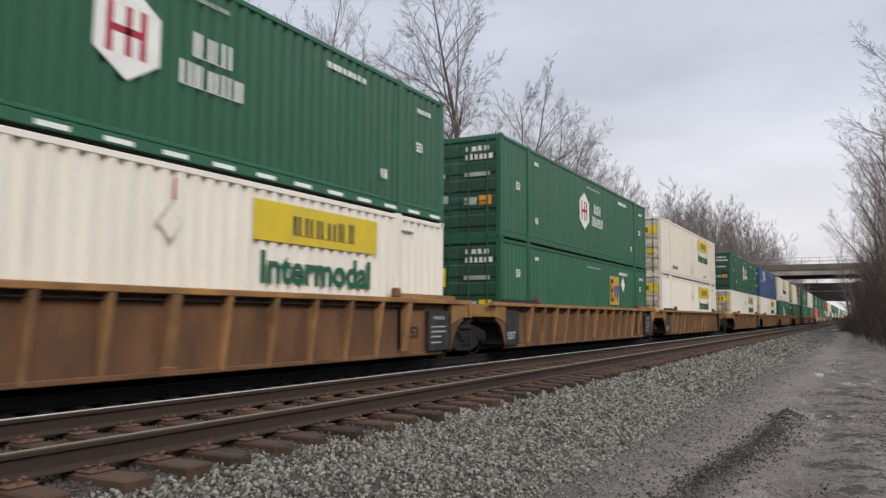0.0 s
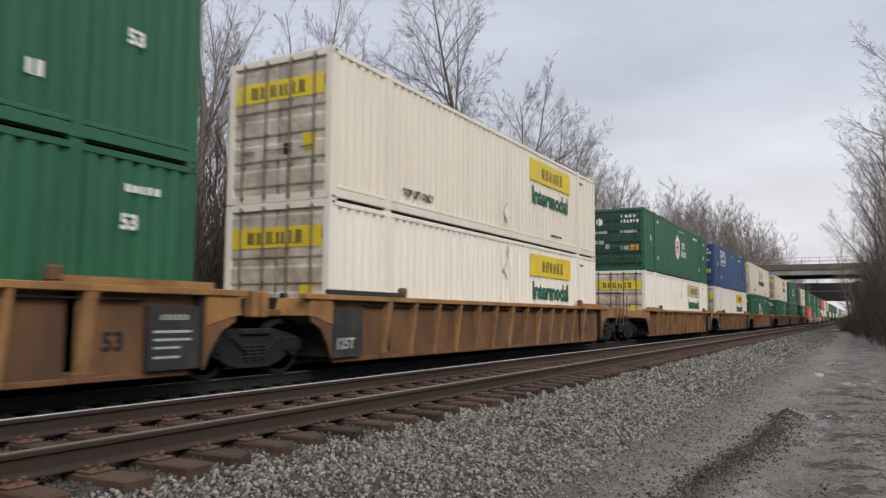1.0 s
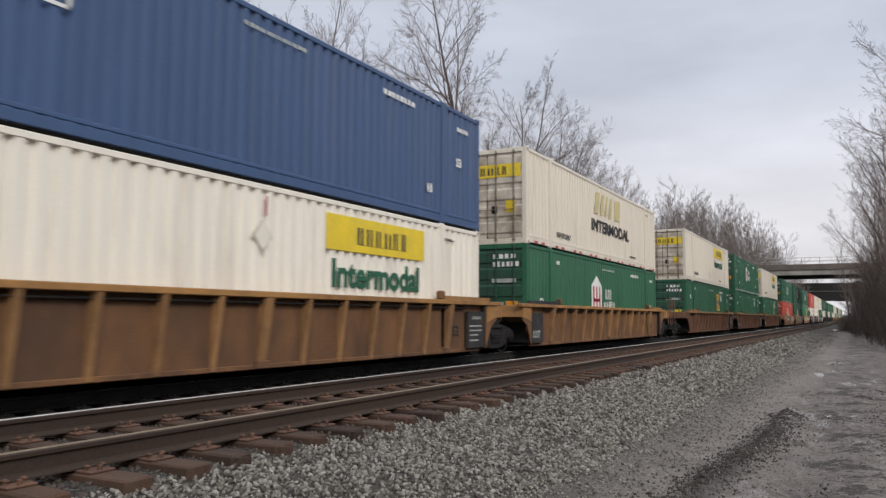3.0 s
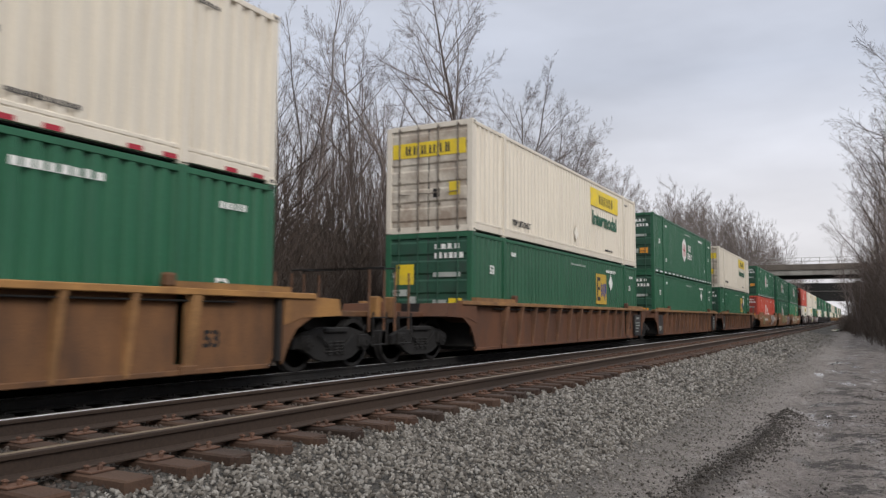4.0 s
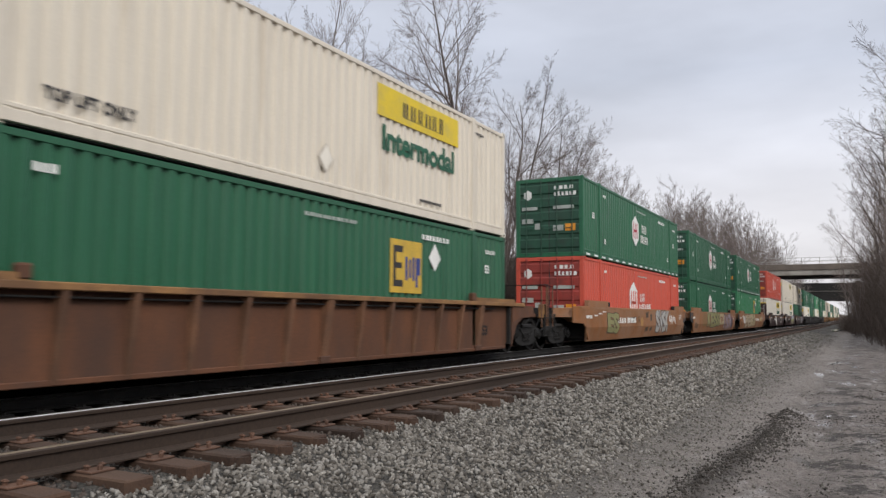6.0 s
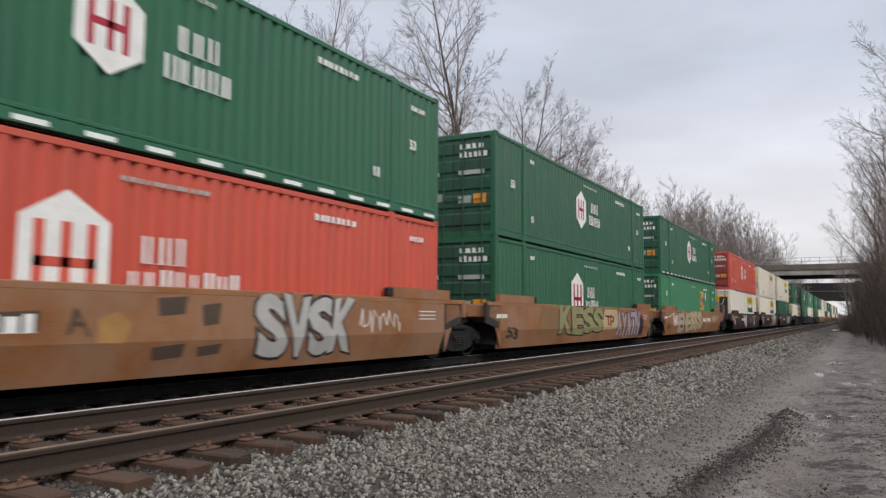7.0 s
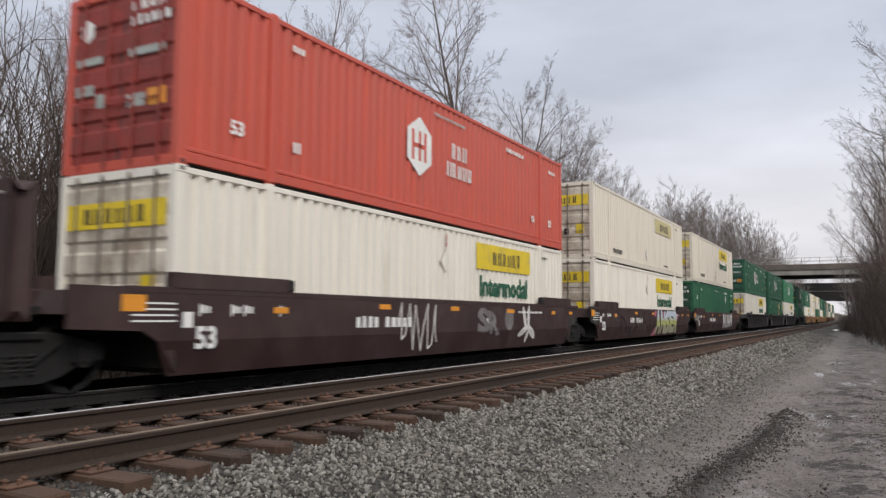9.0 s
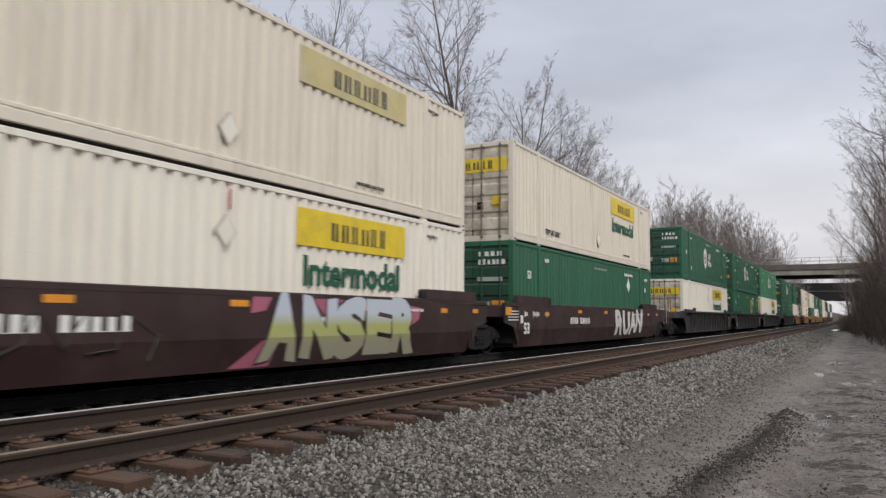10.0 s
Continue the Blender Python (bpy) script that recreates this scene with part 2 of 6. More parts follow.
class MB:
    """Collects vertices and faces for one mesh."""

    def __init__(self):
        self.v, self.f = [], []

    def box(self, x0, y0, z0, x1, y1, z1):
        n = len(self.v)
        self.v += [(x0, y0, z0), (x1, y0, z0), (x1, y1, z0), (x0, y1, z0), (x0, y0, z1), (x1, y0, z1), (x1, y1, z1), (x0, y1, z1)]
        self.f += [(n + a, n + b, n + c, n + d) for a, b, c, d in ((0, 3, 2, 1), (4, 5, 6, 7), (0, 1, 5, 4), (1, 2, 6, 5), (2, 3, 7, 6), (3, 0, 4, 7))]
        return self

    def cbox(self, x0, y0, z0, x1, y1, z1, c=0.01):
        """A box with chamfered edges."""
        n = len(self.v)
        lo, hi = (x0, y0, z0), (x1, y1, z1)
        c = min(c, (x1 - x0) * 0.4, (y1 - y0) * 0.4, (z1 - z0) * 0.4)
        ids = {}
        for i in range(8):
            s = [(i >> k) & 1 for k in range(3)]
            for ax in range(3):
                p = [hi[k] - c if s[k] else lo[k] + c for k in range(3)]
                p[ax] = hi[ax] if s[ax] else lo[ax]
                ids[i, ax] = len(self.v)
                self.v.append(tuple(p))
        for ax in range(3):
            a, b = (ax + 1) % 3, (ax + 2) % 3
            for s in (0, 1):
                q = [(s << ax) | (i << a) | (j << b) for i, j in ((0, 0), (1, 0), (1, 1), (0, 1))]
                q = [ids[i, ax] for i in q]
                self.f.append(tuple(q if s else q[::-1]))
            for i in (0, 1):
                for j in (0, 1):
                    k0 = (i << a) | (j << b)
                    k1 = k0 | (1 << ax)
                    q = [ids[k0, a], ids[k1, a], ids[k1, b], ids[k0, b]]
                    self.f.append(tuple(q if i == j else q[::-1]))
        for i in range(8):
            q = [ids[i, 0], ids[i, 1], ids[i, 2]]
            self.f.append(tuple(q if bin(i).count("1") % 2 else q[::-1]))
        return self

    def prism(self, profile, a0, a1, axis="y"):
        """A closed outline swept along an axis: (x, z) along y, (y, z) along x, (x, y) along z."""
        n, k = len(self.v), len(profile)
        put = {"y": lambda p, a: (p[0], a, p[1]), "x": lambda p, a: (a, p[0], p[1]), "z": lambda p, a: (p[0], p[1], a)}[axis]
        self.v += [put(p, a0) for p in profile] + [put(p, a1) for p in profile]
        self.f += [tuple(range(n, n + k)), tuple(range(n + 2 * k - 1, n + k - 1, -1))]
        self.f += [(n + i, n + k + i, n + k + (i + 1) % k, n + (i + 1) % k) for i in range(k)]
        return self

    def tube(self, pts, radii, sides=6, cap=True):
        pts = [Vector(p) for p in pts]
        n = len(self.v)
        ref = None
        for i, p in enumerate(pts):
            d = (pts[min(i + 1, len(pts) - 1)] - pts[max(i - 1, 0)]).normalized()
            if ref is None:
                ref = Vector((0, 0, 1)) if abs(d.z) < 0.8 else Vector((1, 0, 0))
            a = d.cross(ref).normalized()
            b = d.cross(a)
            for s in range(sides):
                w = 2 * math.pi * s / sides
                q = p + (a * math.cos(w) + b * math.sin(w)) * radii[i]
                self.v.append((q.x, q.y, q.z))
        for i in range(len(pts) - 1):
            for s in range(sides):
                o, e = n + i * sides, (s + 1) % sides
                self.f.append((o + s, o + e, o + sides + e, o + sides + s))
        if cap:
            self.f += [tuple(range(n + sides - 1, n - 1, -1)), tuple(range(n + (len(pts) - 1) * sides, n + len(pts) * sides))]
        return self

    def disc(self, x, y, z, r, w, sides=24, axis="x", bore=0.0):
        """A solid wheel or boss about an axis."""
        d = {"x": Vector((1, 0, 0)), "y": Vector((0, 1, 0)), "z": Vector((0, 0, 1))}[axis]
        c = Vector((x, y, z))
        return self.tube([c - d * w / 2, c + d * w / 2], [r, r], sides)

    def mesh(self, name, material, smooth=False):
        me = bpy.data.meshes.new(name)
        me.from_pydata(self.v, [], self.f)
        me.materials.append(material)
        bm = bmesh.new()
        bm.from_mesh(me)
        bmesh.ops.recalc_face_normals(bm, faces=bm.faces)
        bm.to_mesh(me)
        bm.free()
        if smooth:
            me.shade_smooth()
        return me


def part(name, shape, material, parent, label="", at=(0, 0, 0), smooth=False):
    """One mesh object under a thing or a part; shape is an MB or a mesh that is shared."""
    me = shape.mesh(name, material, smooth) if isinstance(shape, MB) else shape
    ob = new(name, me)
    ob.parent = parent
    ob.location = at
    return tagged(ob, label)


def thing(name, label, category, group="", kind="", at=(0, 0, 0), turn=0):
    ob = new(name)
    ob.empty_display_size = 0.3
    ob.matrix_basis = pose(*at, 0, 0, turn)
    return tagged(ob, label, category, group, kind)


def lettering(text, height, depth=0.004, width=None):
    """Flat raised lettering in the built-in font as vertices and faces in x (along) and y (up)."""
    cu = bpy.data.curves.new("lettering", "FONT")
    cu.body, cu.size, cu.resolution_u = text, height / 0.7, 3
    cu.extrude = depth / 2
    cu.offset = 0.015 * height / 0.3
    ob = new("lettering", cu)
    bpy.context.view_layer.update()
    me = bpy.data.meshes.new_from_object(ob.evaluated_get(bpy.context.evaluated_depsgraph_get()))
    bpy.data.objects.remove(ob)
    bpy.data.curves.remove(cu)
    v = [tuple(q.co) for q in me.vertices]
    f = [tuple(q.vertices) for q in me.polygons]
    bpy.data.meshes.remove(me)
    w = max(q[0] for q in v)
    k = 1.0 if width is None else width / w
    return [(x * k, y, z) for x, y, z in v], f


FONT_CACHE = {}


def words(mb, text, height, x, y, z, face="side", width=None):
    """Adds lettering to mb: on a side (reads along +y, faces +x) or on an end (reads along +x, faces -y)."""
    key = (text, height, width)
    if key not in FONT_CACHE:
        FONT_CACHE[key] = lettering(text, height, 0.004, width)
    v, f = FONT_CACHE[key]
    n = len(mb.v)
    if face == "side":
        mb.v += [(x + c, y + a, z + b) for a, b, c in v]
    else:
        mb.v += [(x + a, y - c, z + b) for a, b, c in v]
    mb.f += [tuple(n + i for i in q) for q in f]
    return mb


def bars(mb, x, y0, y1, z0, z1, seed, letters, face="side"):
    """Unreadable or private lettering as plain upright bars along a line."""
    rnd = random.Random(seed)
    step = (y1 - y0) / letters
    for i in range(letters):
        a = y0 + i * step + step * 0.12
        b = a + step * rnd.uniform(0.5, 0.78)
        t = z0 + (z1 - z0) * rnd.uniform(0.85, 1.0)
        pieces = [(a, b, z0, t)]
        if z1 - z0 > 0.22:
            w = (b - a) * rnd.uniform(0.30, 0.42)
            pieces = [(a, a + w, z0, t), (b - w * 0.9, b, z0, t)]
        for p, q, lo, hi in pieces:
            if face == "side":
                mb.box(x, p, lo, x + 0.004, q, hi)
            else:
                mb.box(p, x - 0.004, lo, q, x, hi)
    # a thin base line ties the strokes of one word together
    if face == "side":
        mb.box(x, y0 + step * 0.12, z0, x + 0.003, y1 - step * 0.22, z0 + 0.008)
    else:
        mb.box(y0 + step * 0.12, x - 0.003, z0, y1 - step * 0.22, x, z0 + 0.008)
    return mb

# ---------------------------------------------------------------- ground, tracks


def ground_height(x, y):
    """Cross-section of the line: woods and bank, two ballasted tracks, the muddy service road, a brushy bank."""
    pts = ((-3000, 9.0), (-60, 6.5), (-30, 4.6), (-19, 2.6), (-16.5, 1.5), (-14.3, -0.6), (-12.9, -0.62), (-12.0, -0.40), (-10.9, -0.42), (-8.7, -0.42), (-7.6, -0.36), (-6.8, -0.235), (-4.40, -0.240), (-4.15, -0.285), (-3.85, -0.345),
           (-2.9, -0.52), (-2.2, -0.60), (-0.6, -0.62), (1.6, -0.60), (3.2, -0.2), (6.5, 2.0), (14, 4.5), (60, 6.0), (3000, 8.0))
    shift = -0.052 * min(max(0.0, y - 38), 75) if x > 0 else 0.0
    xs = x - shift if x > 0.0 else x
    for (a, za), (b, zb) in zip(pts, pts[1:]):
        if a <= xs <= b:
            u = (xs - a) / (b - a)
            z = za + (zb - za) * u
            return z * (1 + 0.012 * min(max(0.0, y - 50), 90)) if x < -14.3 and z > 0 else z
    return 0.0


RUTS = ((-0.75, 0.16, -0.055), (0.55, 0.22, -0.05), (-1.35, 0.25, -0.02))


def ground_relief(x, y):
    z = ground_height(x, y)
    if -2.6 < x < 2.4 and y < 120:
        wob = 0.25 * math.sin(y * 0.21) + 0.12 * math.sin(y * 0.63 + 1)
        for at, wide, deep in RUTS:
            z += deep * math.exp(-((x - at - wob) / wide) ** 2)
        ridge = x + 1.27 - 0.045 * (y - 7) - 0.08 * math.sin(y * 0.8)
        if y < 14:
            z += 0.06 * math.exp(-(ridge / 0.10) ** 2) * (0.6 + 0.7 * noise.noise((y * 2.2, 1.5, 0.0)))
        z += 0.035 * noise.noise((x * 1.1, y * 0.7, 3.0)) + 0.024 * noise.noise((x * 4, y * 3, 7.0)) + 0.012 * noise.noise((x * 8, y * 7, 9.0))
    elif x <= -2.6 and x > -4.4:
        z += 0.02 * noise.noise((x * 3, y * 3, 1.0))
    elif x < -13 or x > 2.4:
        z += 0.25 * noise.noise((x * 0.3, y * 0.3, 5.0))
    return z


def ground_material():
    m = bpy.data.materials.new("ground_gravel_mud_litter")
    m.use_nodes = True
    t = m.node_tree
    b = t.nodes["Principled BSDF"]
    N, K = t.nodes.new, t.links.new
    tc = N("ShaderNodeTexCoord")
    sep = N("ShaderNodeSeparateXYZ")
    K(tc.outputs["Object"], sep.inputs[0])

    def noise_node(scale, detail=4, rough=0.55, vec=None):
        n = N("ShaderNodeTexNoise")
        n.inputs["Scale"].default_value, n.inputs["Detail"].default_value, n.inputs["Roughness"].default_value = scale, detail, rough
        K(vec or tc.outputs["Object"], n.inputs["Vector"])
        return n.outputs[0]

    def rng(src, a, b_, c, d):
        n = N("ShaderNodeMapRange")
        for i, v in ((1, a), (2, b_), (3, c), (4, d)):
            n.inputs[i].default_value = v
        K(src, n.inputs[0])
        return n.outputs[0]

    def mix(fac, a, b_, blend="MIX"):
        n = N("ShaderNodeMix")
        n.data_type, n.blend_type = "RGBA", blend
        for src, i in ((fac, 0), (a, 6), (b_, 7)):
            if isinstance(src, (int, float)):
                n.inputs[i].default_value = src
            elif isinstance(src, tuple):
                n.inputs[i].default_value = (*src, 1)
            else:
                K(src, n.inputs[i])
        return n.outputs[2]

    def math_node(op, a, b_):
        n = N("ShaderNodeMath")
        n.operation = op
        for src, i in ((a, 0), (b_, 1)):
            if isinstance(src, (int, float)):
                n.inputs[i].default_value = src
            else:
                K(src, n.inputs[i])
        return n.outputs[0]

    vor = N("ShaderNodeTexVoronoi")
    vor.inputs["Scale"].default_value = 26
    K(tc.outputs["Object"], vor.inputs["Vector"])
    vor2 = N("ShaderNodeTexVoronoi")
    vor2.inputs["Scale"].default_value = 70
    K(tc.outputs["Object"], vor2.inputs["Vector"])
    cell = N("ShaderNodeSeparateColor")
    K(vor.outputs["Color"], cell.inputs[0])
    cell2 = N("ShaderNodeSeparateColor")
    K(vor2.outputs["Color"], cell2.inputs[0])
    gap = rng(vor.outputs["Distance"], 0.25, 0.75, 1.0, 0.35)
    stone = mix(1.0, mix(cell.outputs[0], (0.05, 0.045, 0.038), (0.15, 0.137, 0.118)), gap, "MULTIPLY")
    gravel = mix(cell2.outputs[0], (0.135, 0.118, 0.105), (0.38, 0.338, 0.305))
    mud = mix(rng(noise_node(1.2, 6), 0.35, 0.65, 0, 1), (0.15, 0.125, 0.112), (0.36, 0.315, 0.288))
    mud = mix(rng(noise_node(11, 8, 0.8), 0.48, 0.62, 0.0, 0.85), mud, (0.04, 0.034, 0.029))
    litter = mix(rng(noise_node(2.0, 6, 0.7), 0.3, 0.7, 0, 1), (0.05, 0.036, 0.027), (0.105, 0.078, 0.058))
    wob = math_node("MULTIPLY", math_node("SUBTRACT", noise_node(0.9, 5, 0.65), 0.5), 2.2)
    xw = math_node("ADD", sep.outputs["X"], wob)
    road = rng(xw, -2.9, -1.3, 0, 1)
    mudf = math_node("MULTIPLY", rng(xw, -1.7, -0.5, 0, 1), rng(noise_node(0.55, 3), 0.30, 0.5, 0.35, 1))
    col = mix(road, stone, gravel)
    col = mix(mudf, col, mud)
    col = mix(rng(xw, 1.6, 2.6, 0, 1), col, litter)
    col = mix(rng(xw, -12.6, -13.6, 0, 1), col, litter)
    # churned dark mud along the ridge, shade of the train put into the ballast
    line = math_node("ADD", math_node("ADD", sep.outputs["X"], math_node("MULTIPLY", sep.outputs["Y"], -0.045)), 1.585)
    line = math_node("ADD", line, math_node("MULTIPLY", math_node("SUBTRACT", noise_node(2.5, 5, 0.7), 0.5), 0.5))
    near = math_node("MULTIPLY", rng(math_node("ABSOLUTE", line, 0.0), 0.05, 0.28, 0.75, 0.0), rng(sep.outputs["Y"], 10.5, 14, 1, 0))
    col = mix(near, col, (0.035, 0.029, 0.024))
    patches = math_node("MULTIPLY", rng(noise_node(1.2, 9, 0.78), 0.50, 0.56, 0, 0.9), rng(xw, -1.2, -0.4, 0, 1))
    patches = math_node("MULTIPLY", patches, rng(xw, 1.6, 2.2, 1, 0))
    col = mix(patches, col, (0.038, 0.031, 0.027))
    # Near-black strip: the shade beneath the train, painted on the ground.
    train_shade = math_node("MULTIPLY", rng(sep.outputs["X"], -7.6, -8.1, 0, 1), rng(sep.outputs["X"], -12.6, -12.0, 0, 1))
    col = mix(train_shade, col, (0.020, 0.018, 0.016))
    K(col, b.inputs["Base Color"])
    streaky = N("ShaderNodeMapping")
    streaky.inputs["Scale"].default_value = (1.0, 0.28, 1.0)
    K(tc.outputs["Object"], streaky.inputs[0])
    wet = math_node("MULTIPLY", rng(noise_node(2.4, 7, 0.68, streaky.outputs[0]), 0.54, 0.61, 0, 1), mudf)
    wet = math_node("MULTIPLY", wet, rng(xw, 1.2, 1.9, 1, 0))
    K(rng(wet, 0, 1, 0.85, 0.13), b.inputs["Roughness"])
    b.inputs["Specular IOR Level"].default_value = 0.5
    bump = N("ShaderNodeBump")
    bump.inputs["Strength"].default_value, bump.inputs["Distance"].default_value = 1.0, 0.05
    rel = math_node("ADD", math_node("MULTIPLY", noise_node(14, 6, 0.7), 1.1), math_node("MULTIPLY", vor2.outputs["Distance"], -0.5))
    K(math_node("MULTIPLY", rel, rng(wet, 0, 1, 1, 0.10)), bump.inputs["Height"])
    K(bump.outputs[0], b.inputs["Normal"])
    return m


def build_ground():
    xs = [-3000, -800, -200, -80, -50, -36, -28, -24, -21, -19, -17.6, -16.5, -15.4, -14.3, -13.6, -12.9, -12.4, -12, -9, -6, -4.6, -4.3, -4.1]
    xs += [-7.6, -6.8, -4.35]
    xs += [-3.9 + 0.11 * i for i in range(58)] + [2.7, 3.2, 4, 5, 6.5, 8, 11, 14, 22, 40, 100, 400, 3000]
    ys = [-3000, -400, -100, -40, -20, -10, -5, 0] + [1.5 + 0.2 * i for i in range(150)] + [32 + 1.0 * i for i in range(100)]
    ys += [140, 160, 200, 260, 350, 500, 900, 3000]
    xs, ys = sorted(xs), sorted(ys)
    v = [(x, y, ground_relief(x, y)) for y in ys for x in xs]
    k = len(xs)
    f = [(j * k + i, j * k + i + 1, (j + 1) * k + i + 1, (j + 1) * k + i) for j in range(len(ys) - 1) for i in range(k - 1)]
    me = bpy.data.meshes.new("ground")
    me.from_pydata(v, [], f)
    me.materials.append(ground_material())
    me.shade_smooth()
    tagged(new("ground", me), "grey ballast shoulder running into a rutted muddy gravel service road", "ground", kind="structure")


build_ground()

STONE_V = np.array([(0, -0.5257, 0.8507), (0, 0.5257, 0.8507), (0, -0.5257, -0.8507), (0, 0.5257, -0.8507), (0.5257, 0.8507, 0), (-0.5257, 0.8507, 0),
                    (0.5257, -0.8507, 0), (-0.5257, -0.8507, 0), (0.8507, 0, 0.5257), (0.8507, 0, -0.5257), (-0.8507, 0, 0.5257), (-0.8507, 0, -0.5257)])
STONE_F = np.array([(0, 8, 1), (0, 1, 10), (0, 10, 7), (0, 7, 6), (0, 6, 8), (1, 8, 4), (1, 4, 5), (1, 5, 10), (10, 5, 11), (10, 11, 7),
                    (7, 11, 2), (7, 2, 6), (6, 2, 9), (6, 9, 8), (8, 9, 4), (3, 4, 9), (3, 9, 2), (3, 2, 11), (3, 11, 5), (3, 5, 4)])


def stone_material():
    m = bpy.data.materials.new("crushed_stone")
    m.use_nodes = True
    t = m.node_tree
    b = t.nodes["Principled BSDF"]
    geo = t.nodes.new("ShaderNodeNewGeometry")
    r = t.nodes.new("ShaderNodeValToRGB")
    r.color_ramp.elements[0].color = (0.050, 0.043, 0.035, 1)
    r.color_ramp.elements[1].color = (0.30, 0.28, 0.248, 1)
    for at, c in ((0.25, (0.112, 0.100, 0.086, 1)), (0.6, (0.18, 0.163, 0.141, 1)), (0.85, (0.24, 0.227, 0.206, 1))):
        r.color_ramp.elements.new(at).color = c
    tc = t.nodes.new("ShaderNodeTexCoord")
    n = t.nodes.new("ShaderNodeTexNoise")
    n.inputs["Scale"].default_value, n.inputs["Detail"].default_value = 45, 4
    t.links.new(tc.outputs["Object"], n.inputs["Vector"])
    mr = t.nodes.new("ShaderNodeMapRange")
    for i, v in ((1, 0.3), (2, 0.7), (3, 0.72), (4, 1.25)):
        mr.inputs[i].default_value = v
    t.links.new(n.outputs[0], mr.inputs[0])
    mx = t.nodes.new("ShaderNodeMix")
    mx.data_type, mx.blend_type = "RGBA", "MULTIPLY"
    mx.inputs[0].default_value = 1
    t.links.new(geo.outputs["Random Per Island"], r.inputs[0])
    t.links.new(r.outputs[0], mx.inputs[6])
    t.links.new(mr.outputs[0], mx.inputs[7])
    t.links.new(mx.outputs[2], b.inputs["Base Color"])
    b.inputs["Roughness"].default_value = 0.85
    bp = t.nodes.new("ShaderNodeBump")
    bp.inputs["Strength"].default_value, bp.inputs["Distance"].default_value = 0.5, 0.006
    t.links.new(n.outputs[0], bp.inputs["Height"])
    t.links.new(bp.outputs[0], b.inputs["Normal"])
    return m


STONE = stone_material()


def scatter_stones(name, label, spots, sizes, rise, material=None):
    """Angular stones, one joined mesh."""
    rs = np.random.RandomState(7)
    n = len(spots)
    base = np.repeat(STONE_V[None], n, 0) * (1 + rs.uniform(-0.55, 0.45, (n, 12, 1)))
    base *= np.stack([rs.uniform(0.8, 1.3, n), rs.uniform(0.6, 1.05, n), rs.uniform(0.42, 0.8, n)], -1)[:, None]
    q = rs.normal(size=(n, 4))
    q /= np.linalg.norm(q, axis=1)[:, None]
    w, x, y, z = q.T
    rot = np.stack([1 - 2 * (y * y + z * z), 2 * (x * y - z * w), 2 * (x * z + y * w), 2 * (x * y + z * w), 1 - 2 * (x * x + z * z), 2 * (y * z - x * w),
                    2 * (x * z - y * w), 2 * (y * z + x * w), 1 - 2 * (x * x + y * y)], -1).reshape(n, 3, 3)
    pts = np.einsum("nij,nkj->nki", rot, base) * sizes[:, None, None]
    spots = spots.copy()
    spots[:, 2] += sizes * rise
    pts = (pts + spots[:, None]).reshape(-1, 3)
    faces = (STONE_F[None] + 12 * np.arange(n)[:, None, None]).reshape(-1, 3)
    me = bpy.data.meshes.new(name)
    me.vertices.add(len(pts))
    me.vertices.foreach_set("co", pts.astype(np.float32).ravel())
    me.loops.add(faces.size)
    me.loops.foreach_set("vertex_index", faces.astype(np.int32).ravel())
    me.polygons.add(len(faces))
    me.polygons.foreach_set("loop_start", np.arange(0, faces.size, 3, dtype=np.int32))
    me.update(calc_edges=True)
    me.materials.append(material or STONE)
    return tagged(new(name, me), label, "gravel", kind="stuff")


